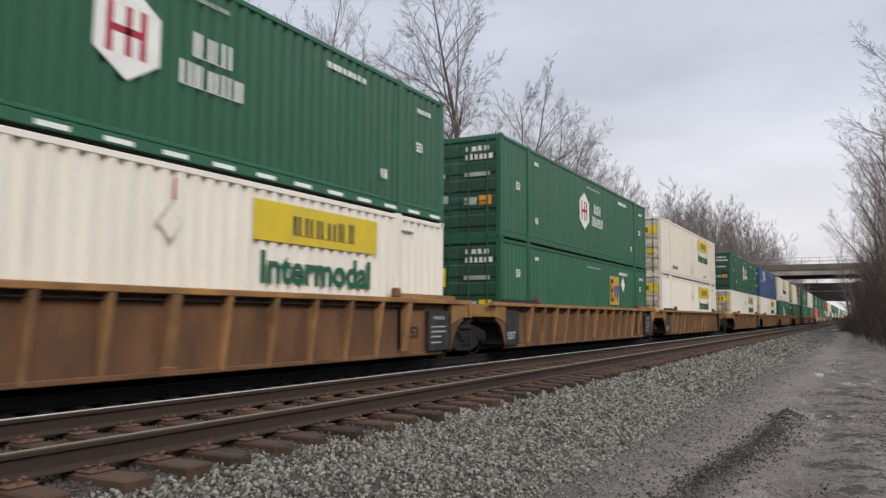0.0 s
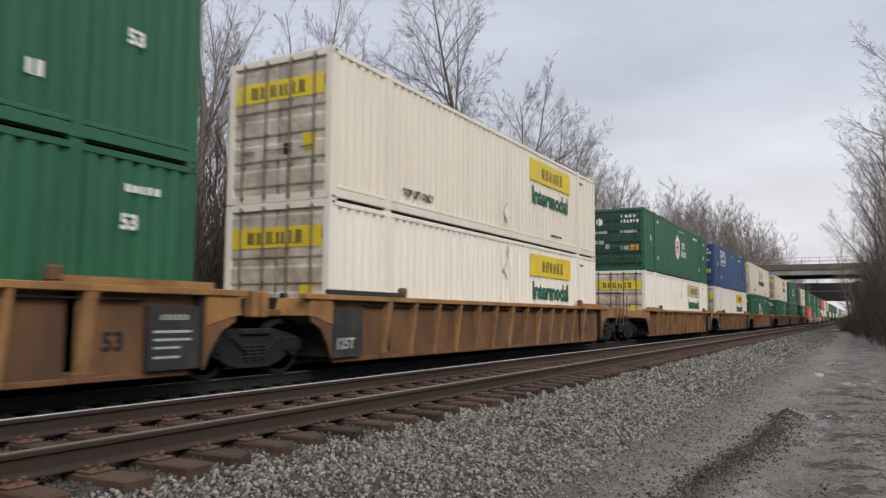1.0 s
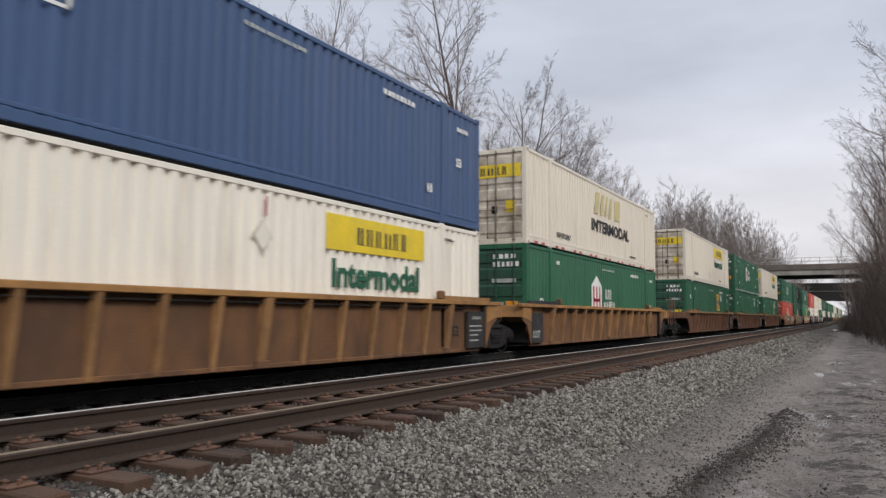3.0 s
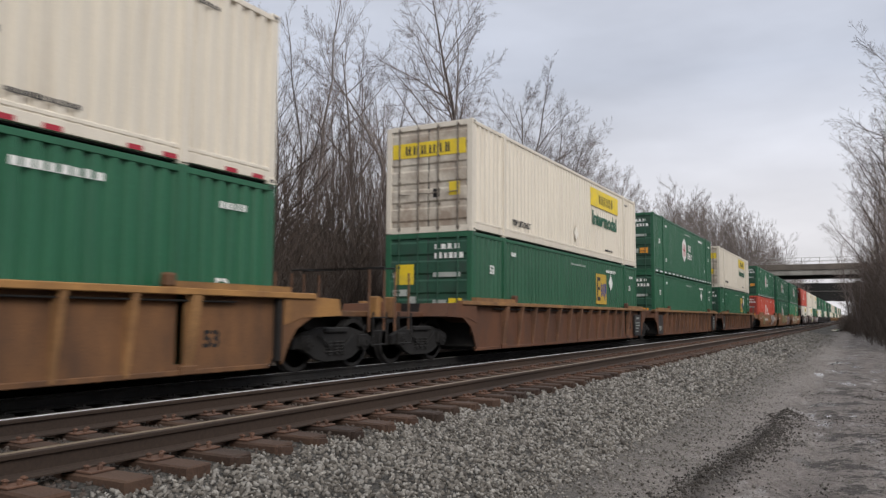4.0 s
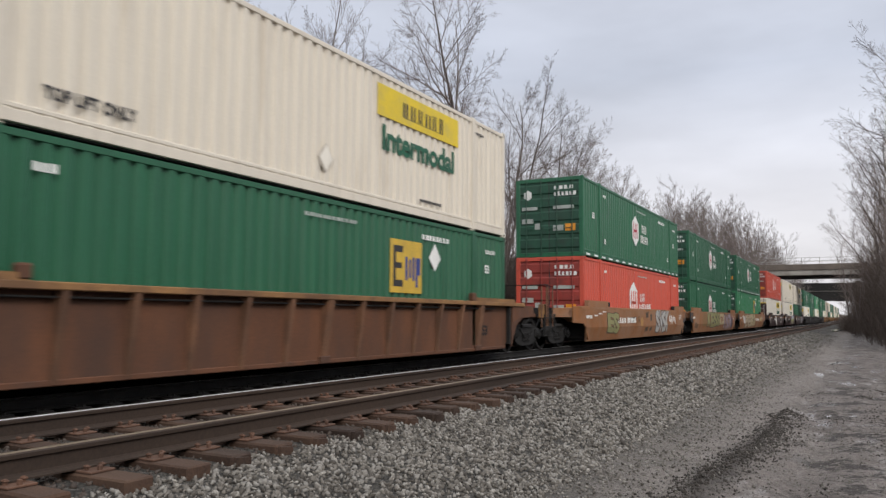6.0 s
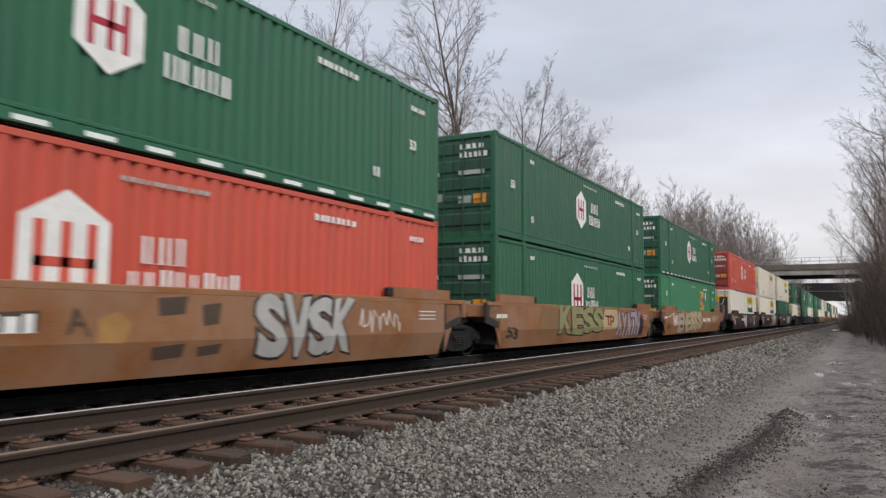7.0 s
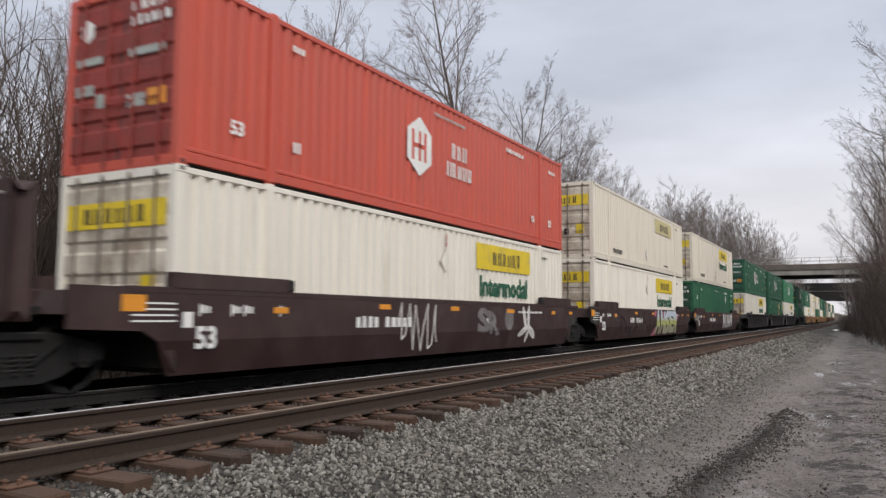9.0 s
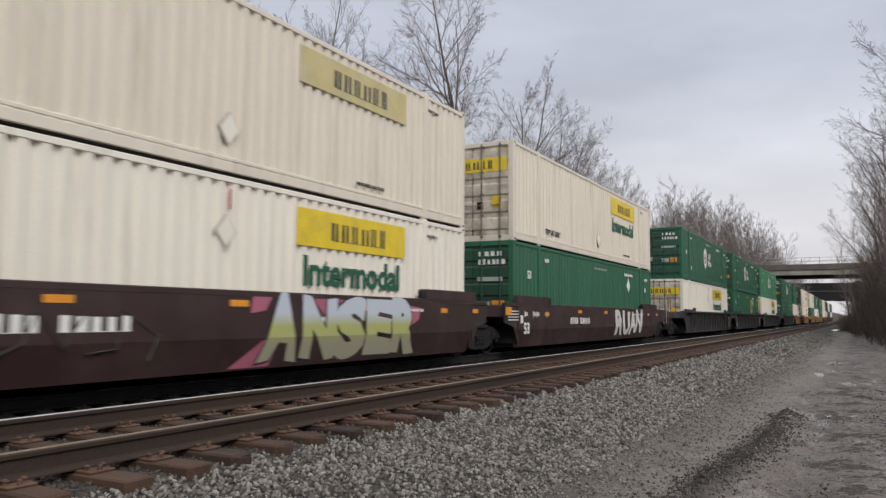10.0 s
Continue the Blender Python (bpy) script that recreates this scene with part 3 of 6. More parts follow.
def build_ballast():
    rs = np.random.RandomState(3)
    spots, sizes, oily, oily_sizes = [], [], [], []
    for y0, y1, dens, s0, s1 in ((2.2, 8, 760, 0.013, 0.030), (8, 15, 460, 0.017, 0.034), (15, 30, 150, 0.027, 0.046), (30, 75, 24, 0.045, 0.07)):
        for x0, x1, k in ((-4.30, -2.3, 1.0), (-6.8, -4.30, 0.35), (-2.3, -1.3, 0.75)):
            n = int((y1 - y0) * (x1 - x0) * dens * k)
            x, y = rs.uniform(x0, x1, n), rs.uniform(y0, y1, n)
            s = rs.uniform(s0, s1, n)
            if x0 > -2.4:
                keep = rs.uniform(size=n) < (x1 - x) / (x1 - x0)
                x, y, s = x[keep], y[keep], s[keep] * 0.62
            for a, b, c in zip(x, y, s):
                (oily if x0 < -6 else spots).append((a, b, ground_relief(a, b)))
                (oily_sizes if x0 < -6 else sizes).append(c)
    scatter_stones("oiled_ballast", "dark rust-stained crushed stone between the rails", np.array(oily), np.array(oily_sizes), 0.1, M["oily_stone"])
    scatter_stones("ballast", "loose angular grey crushed-stone ballast beside the track ties", np.array(spots), np.array(sizes), 0.25)
    spots, sizes = [], []
    for y0, y1, dens in ((5, 12, 150), (12, 30, 40)):
        n = int((y1 - y0) * 4.2 * dens)
        for a, b in zip(rs.uniform(-2.4, 1.8, n), rs.uniform(y0, y1, n)):
            spots.append((a, b, ground_relief(a, b)))
            sizes.append(rs.uniform(0.004, 0.012) * (1 + 0.02 * b))
    rr = np.random.RandomState(11)
    ridge_spots, ridge_sizes = [], []
    for _ in range(3600):
        b = 5.5 + 8 * rr.uniform()
        a = -1.27 + 0.045 * (b - 7) + 0.08 * math.sin(b * 0.8) + rr.normal(0, 0.15)
        ridge_spots.append((a, b, ground_relief(a, b)))
        ridge_sizes.append(rr.uniform(0.005, 0.018))
    for _ in range(5200):
        b, a = 5.2 + 14 * rr.uniform() ** 1.2, rr.uniform(-1.1, 1.7)
        if noise.noise((a * 1.6, b * 0.8, 12.0)) > 0.02 + 0.25 * rr.uniform():
            ridge_spots.append((a, b, ground_relief(a, b)))
            ridge_sizes.append(rr.uniform(0.004, 0.016))
    scatter_stones("mud_clods", "ridge of dark churned mud clods along the road", np.array(ridge_spots), np.array(ridge_sizes), 0.25, M["mud"])
    scatter_stones("gravel", "small scattered stones trodden into the muddy road", np.array(spots), np.array(sizes), 0.2)


build_ballast()

RAIL = [(-0.076, -0.171), (0.076, -0.171), (0.076, -0.160), (0.030, -0.146), (0.009, -0.135), (0.009, -0.048), (0.034, -0.038), (0.036, -0.012), (0.028, -0.002),
        (-0.028, -0.002), (-0.036, -0.012), (-0.034, -0.038), (-0.009, -0.048), (-0.009, -0.135), (-0.030, -0.146), (-0.076, -0.160)]


def build_track(name, x, z, label, near):
    tr = thing(name, label, "railway track", kind="structure", at=(x, 0, z))
    rails = []
    # Far rails, ties and plates use near-black materials that hold the train's shade.
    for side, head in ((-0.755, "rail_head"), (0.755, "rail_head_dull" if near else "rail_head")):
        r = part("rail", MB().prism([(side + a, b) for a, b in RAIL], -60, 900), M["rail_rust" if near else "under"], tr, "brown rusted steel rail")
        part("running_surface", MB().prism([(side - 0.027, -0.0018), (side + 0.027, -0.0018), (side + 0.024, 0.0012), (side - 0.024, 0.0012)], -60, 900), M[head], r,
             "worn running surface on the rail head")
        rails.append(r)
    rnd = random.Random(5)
    wood = M["tie" if near else "tie_shaded"]
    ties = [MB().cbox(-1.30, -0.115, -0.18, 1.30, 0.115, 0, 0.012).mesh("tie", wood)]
    for k in range(3):
        t = MB()
        cut = rnd.uniform(0.02, 0.06)
        t.cbox(-1.30, -0.112, -0.18, 1.27, 0.112, 0, 0.016)
        t.prism([(-0.112, -0.17), (0.06, -0.17), (0.112 - cut, -0.03), (-0.09, -0.012)], 1.262, 1.31, "x")
        ties.append(t.mesh("tie", wood))
    pl = MB()
    pl.cbox(-0.19, -0.10, 0, 0.19, 0.10, 0.016, 0.004)
    for a in (-0.10, 0.10):
        for b in (-0.06, 0.06):
            pl.cbox(a - 0.013, b - 0.012, 0.012, a + 0.013, b + 0.012, 0.052, 0.004)
            pl.cbox(a - 0.024, b - 0.016, 0.034, a + 0.024, b + 0.016, 0.046, 0.004)
    pl.cbox(0.15, -0.02, 0.012, 0.176, 0.008, 0.05, 0.004)
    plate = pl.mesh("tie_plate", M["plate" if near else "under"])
    rest, rest_pl = MB(), MB()
    count = 300 if near else 120
    y = 2.47 - 0.51 * (14 if near else 4)
    i = 0
    while y < 420:
        if i < count:
            ob = part("tie", rnd.choice(ties), None, tr, at=(rnd.uniform(-0.03, 0.05), y, -0.190 + rnd.uniform(-0.006, 0.002)))
            ob.rotation_euler[2] = rnd.uniform(-0.02, 0.02)
            if near and i < 130 or i < 40:
                for s in (-0.755, 0.755):
                    part("tie_plate", plate, None, ob, at=(s, 0, 0.002))
        else:
            rest.box(-1.30, y - 0.11, -0.37, 1.30 + rnd.uniform(-0.03, 0.03), y + 0.11, -0.19)
        y += 0.51
        i += 1
    tagged(part("far_ties", rest, wood, tr), kind="stuff")



# ---------------------------------------------------------------- the train: containers
LEN, WID, TALL = 16.15, 2.59, 2.895
HW = WID / 2
SHARED = {}


def shared(key, make):
    if key not in SHARED:
        SHARED[key] = make()
    return SHARED[key]


def corrugated(pitch, deep):
    """A side panel of upright trapezoid waves between the bottom and top rail; faces +x."""
    mb = MB()
    n = int((LEN - 0.30) / pitch)
    step = (LEN - 0.30) / n
    line = []
    for i in range(n):
        y = 0.15 + i * step
        line += [(0.0, y), (0.0, y + step * 0.38), (-deep, y + step * 0.55), (-deep, y + step * 0.83)]
    line.append((0.0, LEN - 0.15))
    for x, y in line:
        mb.v += [(HW - 0.012 + x, y, 0.16), (HW - 0.012 + x, y, TALL - 0.10)]
    mb.f += [(2 * i, 2 * i + 2, 2 * i + 3, 2 * i + 1) for i in range(len(line) - 1)]
    n0 = len(mb.v)
    mb.v += [(HW - 0.092, 0.15, 0.16), (HW - 0.092, LEN - 0.15, 0.16), (HW - 0.092, LEN - 0.15, TALL - 0.10), (HW - 0.092, 0.15, TALL - 0.10)]
    mb.f.append((n0, n0 + 3, n0 + 2, n0 + 1))
    return mb


def frame_mesh(post40):
    mb = MB()
    for s in (-1, 1):
        a, b = sorted((s * HW, s * (HW - 0.07)))
        mb.cbox(a, 0.14, 0.045, b, LEN - 0.14, 0.20, 0.008)
        a2, b2 = sorted((s * (HW - 0.004), s * (HW - 0.07)))
        mb.cbox(a2, 0.14, 0.204, b2, LEN - 0.14, 0.285, 0.02)
        mb.cbox(a, 0.14, TALL - 0.115, b, LEN - 0.14, TALL - 0.022, 0.008)
        for y in (0.0, LEN - 0.16):
            a, b = sorted((s * HW, s * (HW - 0.16)))
            mb.cbox(a, y, 0.02, b, y + 0.16, TALL - 0.01, 0.01)
        if post40:
            for y in (1.87, LEN - 2.09):
                a, b = sorted((s * (HW + 0.035), s * (HW - 0.09)))
                mb.cbox(a, y + 0.03, 0.02, b, y + 0.19, TALL - 0.01, 0.012)
    mb.cbox(-HW + 0.15, 0.0, 0.0, HW - 0.15, 0.12, 0.16, 0.008)
    mb.cbox(-HW + 0.15, 0.0, TALL - 0.14, HW - 0.15, 0.12, TALL, 0.008)
    return mb


CASTINGS = [(y, z) for y in (0.09, LEN - 0.09, 1.98, LEN - 1.98) for z in (0.05, TALL - 0.05)]


def door_leaf(side):
    """One leaf of the rear doors, pressed into ribs across; faces -y."""
    x0, x1 = (0.015, HW - 0.165) if side > 0 else (-HW + 0.165, -0.015)
    line = [(0.075, 0.17), (0.040, 0.17)]
    for i in range(5):
        z = 0.30 + i * 0.50
        line += [(0.040, z), (0.010, z + 0.05), (0.010, z + 0.33), (0.040, z + 0.38)]
    line += [(0.040, TALL - 0.15), (0.075, TALL - 0.15)]
    return MB().prism(line, x0, x1, "x")


def lock_rods():
    rods = []
    for x in (-0.88, -0.30, 0.30, 0.88):
        mb = MB().tube([(x, -0.012, 0.05), (x, -0.012, TALL - 0.05)], [0.021, 0.021], 8)
        for z in (0.12, 0.75, 1.35, 2.0, TALL - 0.13):
            mb.cbox(x - 0.045, -0.016, z - 0.03, x + 0.045, 0.036, z + 0.03, 0.006)
        mb.tube([(x, -0.03, 1.05), (x + 0.32 * (1 if x < 0 else -1), -0.035, 1.02)], [0.015, 0.012], 6)
        rods.append(mb)
    return rods


def hexagon(y, z, r, x, d=0.005):
    mb = MB()
    mb.prism([(y + r * math.sin(math.radians(60 * i)) * 1.02, z + r * 1.12 * math.cos(math.radians(60 * i))) for i in range(6)], x, x + d, "x")
    return mb


PAINT = {"hub": ("green", "door_green"), "hub_dash": ("green", "door_green"), "hub_light": ("light_green", "door_green"), "emp": ("green", "door_green"),
         "emp_light": ("light_green", "door_green"), "plain_green": ("green", "door_green"), "white": ("white", "door_white"), "white_faded": ("white", "door_white"),
         "cream": ("cream", "door_white"), "cream_faded": ("cream", "door_white"), "blue": ("blue", "door_blue"), "swift": ("cream", "door_white"), "red": ("red", "door_red"),
         "red_house": ("red", "door_red"), "hub_house": ("green", "door_green")}
LABEL = {"hub": "dark green corrugated intermodal container with white hexagon emblem", "hub_dash": "dark green corrugated container with white dashes along its base",
         "hub_light": "faded light green corrugated intermodal container", "emp": "green corrugated container with a yellow square sign",
         "emp_light": "light green corrugated container with a yellow square sign", "plain_green": "green corrugated container with a white diamond placard",
         "white": "white corrugated container with yellow sign and green lettering", "white_faded": "white corrugated container with a faded yellow sign",
         "cream": "cream corrugated container with yellow sign panel", "cream_faded": "cream corrugated container with a faded sign panel",
         "blue": "blue corrugated container with a white framed emblem", "swift": "cream corrugated container with dark lettering and peeled decal",
         "red": "red corrugated container with a white hexagon emblem", "red_house": "red corrugated container with a white emblem and lettering",
         "hub_house": "green corrugated container with a white house-shaped emblem"}
MARK = HW + 0.0005


def decals(kind, top, rnd, box):
    """Signs, emblems and lettering on one container, each a part of its own."""
    D = MARK
    if kind in ("hub", "hub_dash", "hub_light", "red"):
        zc = 1.62
        h = part("emblem", shared(("hex", kind == "red"), lambda: hexagon(7.25 if kind != "red" else 6.85, zc, 0.60, D).mesh("emblem", M["lettering"])), None, box, "white hexagon emblem")
        mb = MB()
        cy = 7.25 if kind != "red" else 6.85
        for a in (-0.30, 0.0, 0.24):
            mb.box(D + 0.006, cy + a - 0.05, zc - 0.34, D + 0.010, cy + a + 0.05, zc + 0.34)
        mb.box(D + 0.006, cy - 0.25, zc - 0.05, D + 0.010, cy + 0.19, zc + 0.05)
        part("emblem_bar", shared(("hexbar", kind == "red"), lambda: mb.mesh("emblem_bar", M["logo_red"] if kind != "red" else M["red"])), None, h, "dark red strokes")
        mb = MB()
        for k, (y0, y1, z0, z1, n) in enumerate(((8.36, 9.22, 1.64, 2.02, 3), (8.12, 9.50, 1.18, 1.54, 5))):
            part("lettering", shared(("hubbars", k), lambda: bars(MB(), D, y0, y1, z0, z1, 1 + k, n).mesh("lettering", M["lettering"])), None, box, "white lettering")
    if kind in ("hub_house", "red_house"):
        hy = 6.76
        h = part("emblem", MB().prism([(hy - 0.62, 0.55), (hy + 0.62, 0.55), (hy + 0.62, 1.90), (hy, 2.26), (hy - 0.62, 1.90)], D, D + 0.005, "x"),
                 M["lettering"], box, "white house-shaped emblem")
        mb = MB()
        for a in (-0.36, 0.0, 0.36):
            mb.box(D + 0.006, hy + a - 0.07, 0.6, D + 0.010, hy + a + 0.07, 1.86)
        mb.box(D + 0.006, hy - 0.43, 1.30, D + 0.010, hy + 0.43, 1.42)
        part("emblem_bar", mb, M["logo_red" if kind == "hub_house" else "red"], h, "red strokes")
        part("lettering", bars(MB(), D, 7.86, 8.75, 1.42, 1.82, 3, 3), M["lettering"], box, "white lettering")
        part("lettering", bars(MB(), D, 7.66, 9.2 if kind == "hub_house" else 9.8, 0.95, 1.36, 4, 5 if kind == "hub_house" else 8), M["lettering"], box, "white lettering")
    if kind in ("emp", "emp_light"):
        p = part("sign", shared("empsign", lambda: MB().cbox(D, 10.30, 1.22, D + 0.006, 11.60, 2.35, 0.002).mesh("sign", M["emp_sign"])), None, box, "yellow square sign")
        mb = MB()
        for a, b, c, d in ((10.42, 10.52, 1.35, 2.22), (10.52, 10.80, 2.08, 2.22), (10.52, 10.76, 1.74, 1.86), (10.52, 10.80, 1.35, 1.49)):
            mb.box(D + 0.006, a, c, D + 0.010, b, d)
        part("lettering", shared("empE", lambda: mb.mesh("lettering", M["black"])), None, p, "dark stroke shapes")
        mb = MB()
        for a, b, c, d in ((10.90, 10.99, 1.49, 2.0), (11.06, 11.14, 1.55, 1.95), (11.20, 11.29, 1.49, 2.0), (11.34, 11.42, 1.35, 2.0), (11.42, 11.53, 1.62, 2.0)):
            mb.box(D + 0.006, a, c, D + 0.010, b, d)
        part("lettering", shared("empMP", lambda: mb.mesh("lettering", M["logo_blue"])), None, p, "blue stroke shapes")
    if kind in ("emp", "emp_light", "plain_green"):
        part("placard", shared("diamond", lambda: MB().prism([(12.2 - 0.27, 2.05), (12.2, 1.75), (12.2 + 0.27, 2.05), (12.2, 2.38)], D, D + 0.005, "x").mesh("placard", M["lettering"])),
             None, box, "white diamond placard")
    if kind in ("white", "white_faded", "cream", "cream_faded"):
        faded = kind.endswith("faded")
        p = part("sign", shared(("jbsign", faded), lambda: MB().cbox(D, 9.75, 1.95, D + 0.008, 13.33, 2.62, 0.003).mesh("sign", M["faded_yellow" if faded else "yellow"])),
                 None, box, "faded yellow sign panel" if faded else "yellow sign panel")
        mb = MB()
        bars(mb, D + 0.008, 10.70, 12.65, 2.10, 2.46, 11, 6)
        part("lettering", shared("jbbars", lambda: mb.mesh("lettering", M["black"])), None, p, "black lettering strokes")
        if kind != "cream_faded":
            part("lettering", shared("intermodal", lambda: words(MB(), "Intermodal", 0.50, D + 0.003, 9.92, 1.28, width=3.2).mesh("lettering", M["dark_green"])), None, box,
                 "dark green lettering")
    if kind == "blue":
        mb = MB()
        for a, b, c, d in ((2.4, 4.48, 2.58, 2.63), (2.4, 4.48, 1.60, 1.65), (2.4, 2.45, 1.6, 2.63), (4.43, 4.48, 1.6, 2.63)):
            mb.box(D, a, c, D + 0.005, b, d)
        p = part("emblem", mb, M["lettering"], box, "white framed emblem")
        mb = MB()
        bars(mb, D, 2.65, 3.6, 2.12, 2.42, 5, 3)
        bars(mb, D, 2.75, 4.1, 1.78, 2.02, 6, 6)
        mb.tube([(D + 0.002, 3.4, 2.45), (D + 0.002, 3.8, 2.52), (D + 0.002, 4.15, 2.4), (D + 0.002, 4.32, 2.1), (D + 0.002, 4.35, 1.75)], [0.03, 0.04, 0.045, 0.05, 0.045], 6)
        part("lettering", mb, M["lettering"], p, "white strokes and a curved sweep")
    if kind == "swift":
        part("lettering", words(MB(), "INTERMODAL", 0.42, D + 0.003, 6.2, 1.05, width=5.2), M["black"], box, "dark serif lettering")
        mb = MB()
        for a, w, s in ((6.6, 0.5, 0.2), (7.35, 0.35, 0.2), (7.95, 0.2, 0.2), (8.5, 0.35, 0.15), (9.2, 0.8, 0.1)):
            mb.prism([(a, 1.70), (a + w, 1.72), (a + w + s, 2.55), (a + s, 2.52)], D, D + 0.004, "x")
        part("decal", mb, M["faded_yellow"], box, "ghost of a peeled decal")
        mb = MB()
        for i in range(26):
            if i % 3 != 2:
                mb.box(D + 0.003, 0.6 + i * 0.6, 0.05, D + 0.006, 0.85 + i * 0.6, 0.12)
        part("tape", mb, M["logo_red"], box, "dashed red reflective tape")
    if kind == "hub_dash":
        for i in range(17):
            part("tape", shared("dash", lambda: MB().box(D + 0.003, 0, 0.075, D + 0.006, 0.46, 0.145).mesh("tape", M["tape"])), None, box, "white reflective tape", at=(0, 0.3 + i * 0.95, 0))
    # small stencils, each a part of its own
    ink = "black" if kind in ("white", "cream", "white_faded", "cream_faded", "swift") else "lettering"

    def stencil(key, make, label="small stencilled marking"):
        part("stencil", shared(("stencil", ink, key), lambda: make().mesh("stencil", M[ink])), None, box, label)

    if ink == "lettering":
        low = 0.66 if kind == "red" else 1.08 if kind.endswith("house") else 1.48 if top else 1.86
        for y, z, h in ((1.02, low, 0.27), (14.85, low, 0.25)):
            stencil(("53", y, low), lambda: words(MB(), "53", h * 0.8, D + 0.003, y, z), "stencilled number")
        for k, (y0, y1, z0, z1, n) in enumerate(((2.52, 2.76, 0.64, 0.84, 2), (2.46, 2.80, 2.42, 2.54, 3), (11.6, 12.9, 2.44, 2.56, 8), (14.9, 15.5, 2.36, 2.47, 5), (7.5, 9.1, 2.50, 2.57, 12),
                                                 (13.45, 13.70, 0.66, 0.86, 2))):
            part("stencil", shared(("stencil", ink, "bar", k), lambda: bars(MB(), D, y0, y1, z0, z1, 9 + k, n).mesh("stencil", M["notice" if k == 4 else "lettering"])), None, box, "small stencilled marking")
    else:
        stencil("lift", lambda: words(MB(), "TOP LIFT ONLY", 0.16, D + 0.003, 2.55, 0.42, width=1.35), "small black notice")
        for k, (y0, y1, z0, z1, n) in enumerate(((11.5, 12.5, 0.38, 0.45, 11), (14.3, 14.8, 2.5, 2.57, 6))):
            stencil(("bar", k), lambda: bars(MB(), D, y0, y1, z0, z1, 15 + k, n))
        if kind != "swift":
            z0 = 0.72 if top else 2.02
            ph = part("placard_holder", shared(("holder", top), lambda: MB().prism([(8.06 - 0.24, z0), (8.06, z0 - 0.28), (8.06 + 0.24, z0), (8.06, z0 + 0.28)], D + 0.001, D + 0.008, "x").mesh("placard_holder", M["stain"])), None, box, "scuffed diamond placard holder")
            part("placard_face", shared(("face", top), lambda: MB().prism([(8.08 - 0.20, z0), (8.08, z0 - 0.24), (8.08 + 0.20, z0), (8.08, z0 + 0.24)], D + 0.009, D + 0.011, "x").mesh("placard_face", M["white"])), None, ph)
            if not top:
                part("stain", shared("redmark", lambda: MB().box(D + 0.001, 8.12, 2.36, D + 0.006, 8.16, 2.68).mesh("stain", M["logo_red"])), None, box, "thin red paint mark")
        # stains that run down from the lifting points
        for k, (y, z) in enumerate(((2.0, 2.1), (14.2, 2.15))):
            part("stain", shared(("stain", k), lambda: MB().prism([(y - 0.07, 2.72), (y + 0.06, 2.72), (y + 0.03, z + 0.3), (y - 0.01, z), (y - 0.04, z + 0.25)], D + 0.0061, D + 0.0072, "x").mesh("stain", M["stain"])),
                 None, box, "grey-brown run-off stain")
    # the end that faces the line ahead
    if ink == "black":
        p = part("end_sign", shared("endsign", lambda: MB().box(-1.10, -0.002, 2.02, 1.10, 0.009, 2.42).mesh("end_sign", M["yellow"])), None, box, "yellow sign across the doors")
        part("lettering", shared("endbars", lambda: bars(MB(), -0.003, -0.72, 0.72, 2.10, 2.35, 11, 6, "end").mesh("lettering", M["black"])), None, p, "black lettering strokes")
        part("placard", shared("endplac", lambda: MB().box(0.62, 0.002, 0.95, 0.92, 0.009, 1.30).mesh("placard", M["yellow"])), None, box, "small yellow placard")
        part("placard", shared("endplac2", lambda: MB().box(0.15, 0.002, 0.92, 0.34, 0.009, 1.15).mesh("placard", M["under"])), None, box, "small dark placard")
    else:
        for k, (x0, x1, z0, z1, n) in enumerate(((0.18, 0.95, 2.46, 2.60, 4), (0.18, 1.05, 2.22, 2.38, 6))):
            part("end_stencil", shared(("endb", k), lambda: bars(MB(), 0.009, x0, x1, z0, z1, 21 + k, n, "end").mesh("end_stencil", M["lettering"])), None, box, "white marking")
        marks = ((0.16, 0.55, 0.95, 1.15), (0.16, 0.95, 1.74, 1.86)) if kind == "blue" else ((0.16, 0.55, 0.95, 1.15), (0.16, 0.95, 1.74, 1.86), (-1.05, -0.62, 1.25, 1.42), (-1.05, -0.45, 1.74, 1.86), (-0.55, -0.35, 1.02, 1.24))
        for k, (x0, x1, z0, z1) in enumerate(marks):
            part("notice", shared(("endn", x0, z0), lambda: MB().box(x0, 0.003, z0, x1, 0.009, z1).mesh("notice", M["notice"])), None, box, "pale notice on the door")
        part("placard", shared(("endor", kind[:3]), lambda: MB().box(0.62, 0.002, 0.93, 1.0, 0.009, 1.19).mesh("placard", M["orange" if kind[:3] not in ("emp", "blu") else "yellow"])), None, box, "orange placard")
        if kind in ("hub", "hub_dash", "red", "hub_house", "red_house"):
            mb = MB().prism([(-0.82 + 0.17 * math.sin(math.radians(60 * i)), 2.30 + 0.19 * math.cos(math.radians(60 * i))) for i in range(6)], 0, 1, "z")
            mb.v = [(a, 0.003 + 0.005 * c, b) for a, b, c in mb.v]
            part("emblem", shared("endhex", lambda: mb.mesh("emblem", M["lettering"])), None, box, "small white hexagon emblem")
        if kind in ("emp_light", "plain_green", "emp"):
            mb = MB().prism([(0.55, 0.62), (0.85, 0.92), (1.15, 0.62), (0.85, 0.30)], 0, 1, "z")
            mb.v = [(a, -0.037 + 0.004 * c, b) for a, b, c in mb.v]
            part("placard", shared("enddia", lambda: mb.mesh("placard", M["lettering"])), None, box, "white diamond placard")
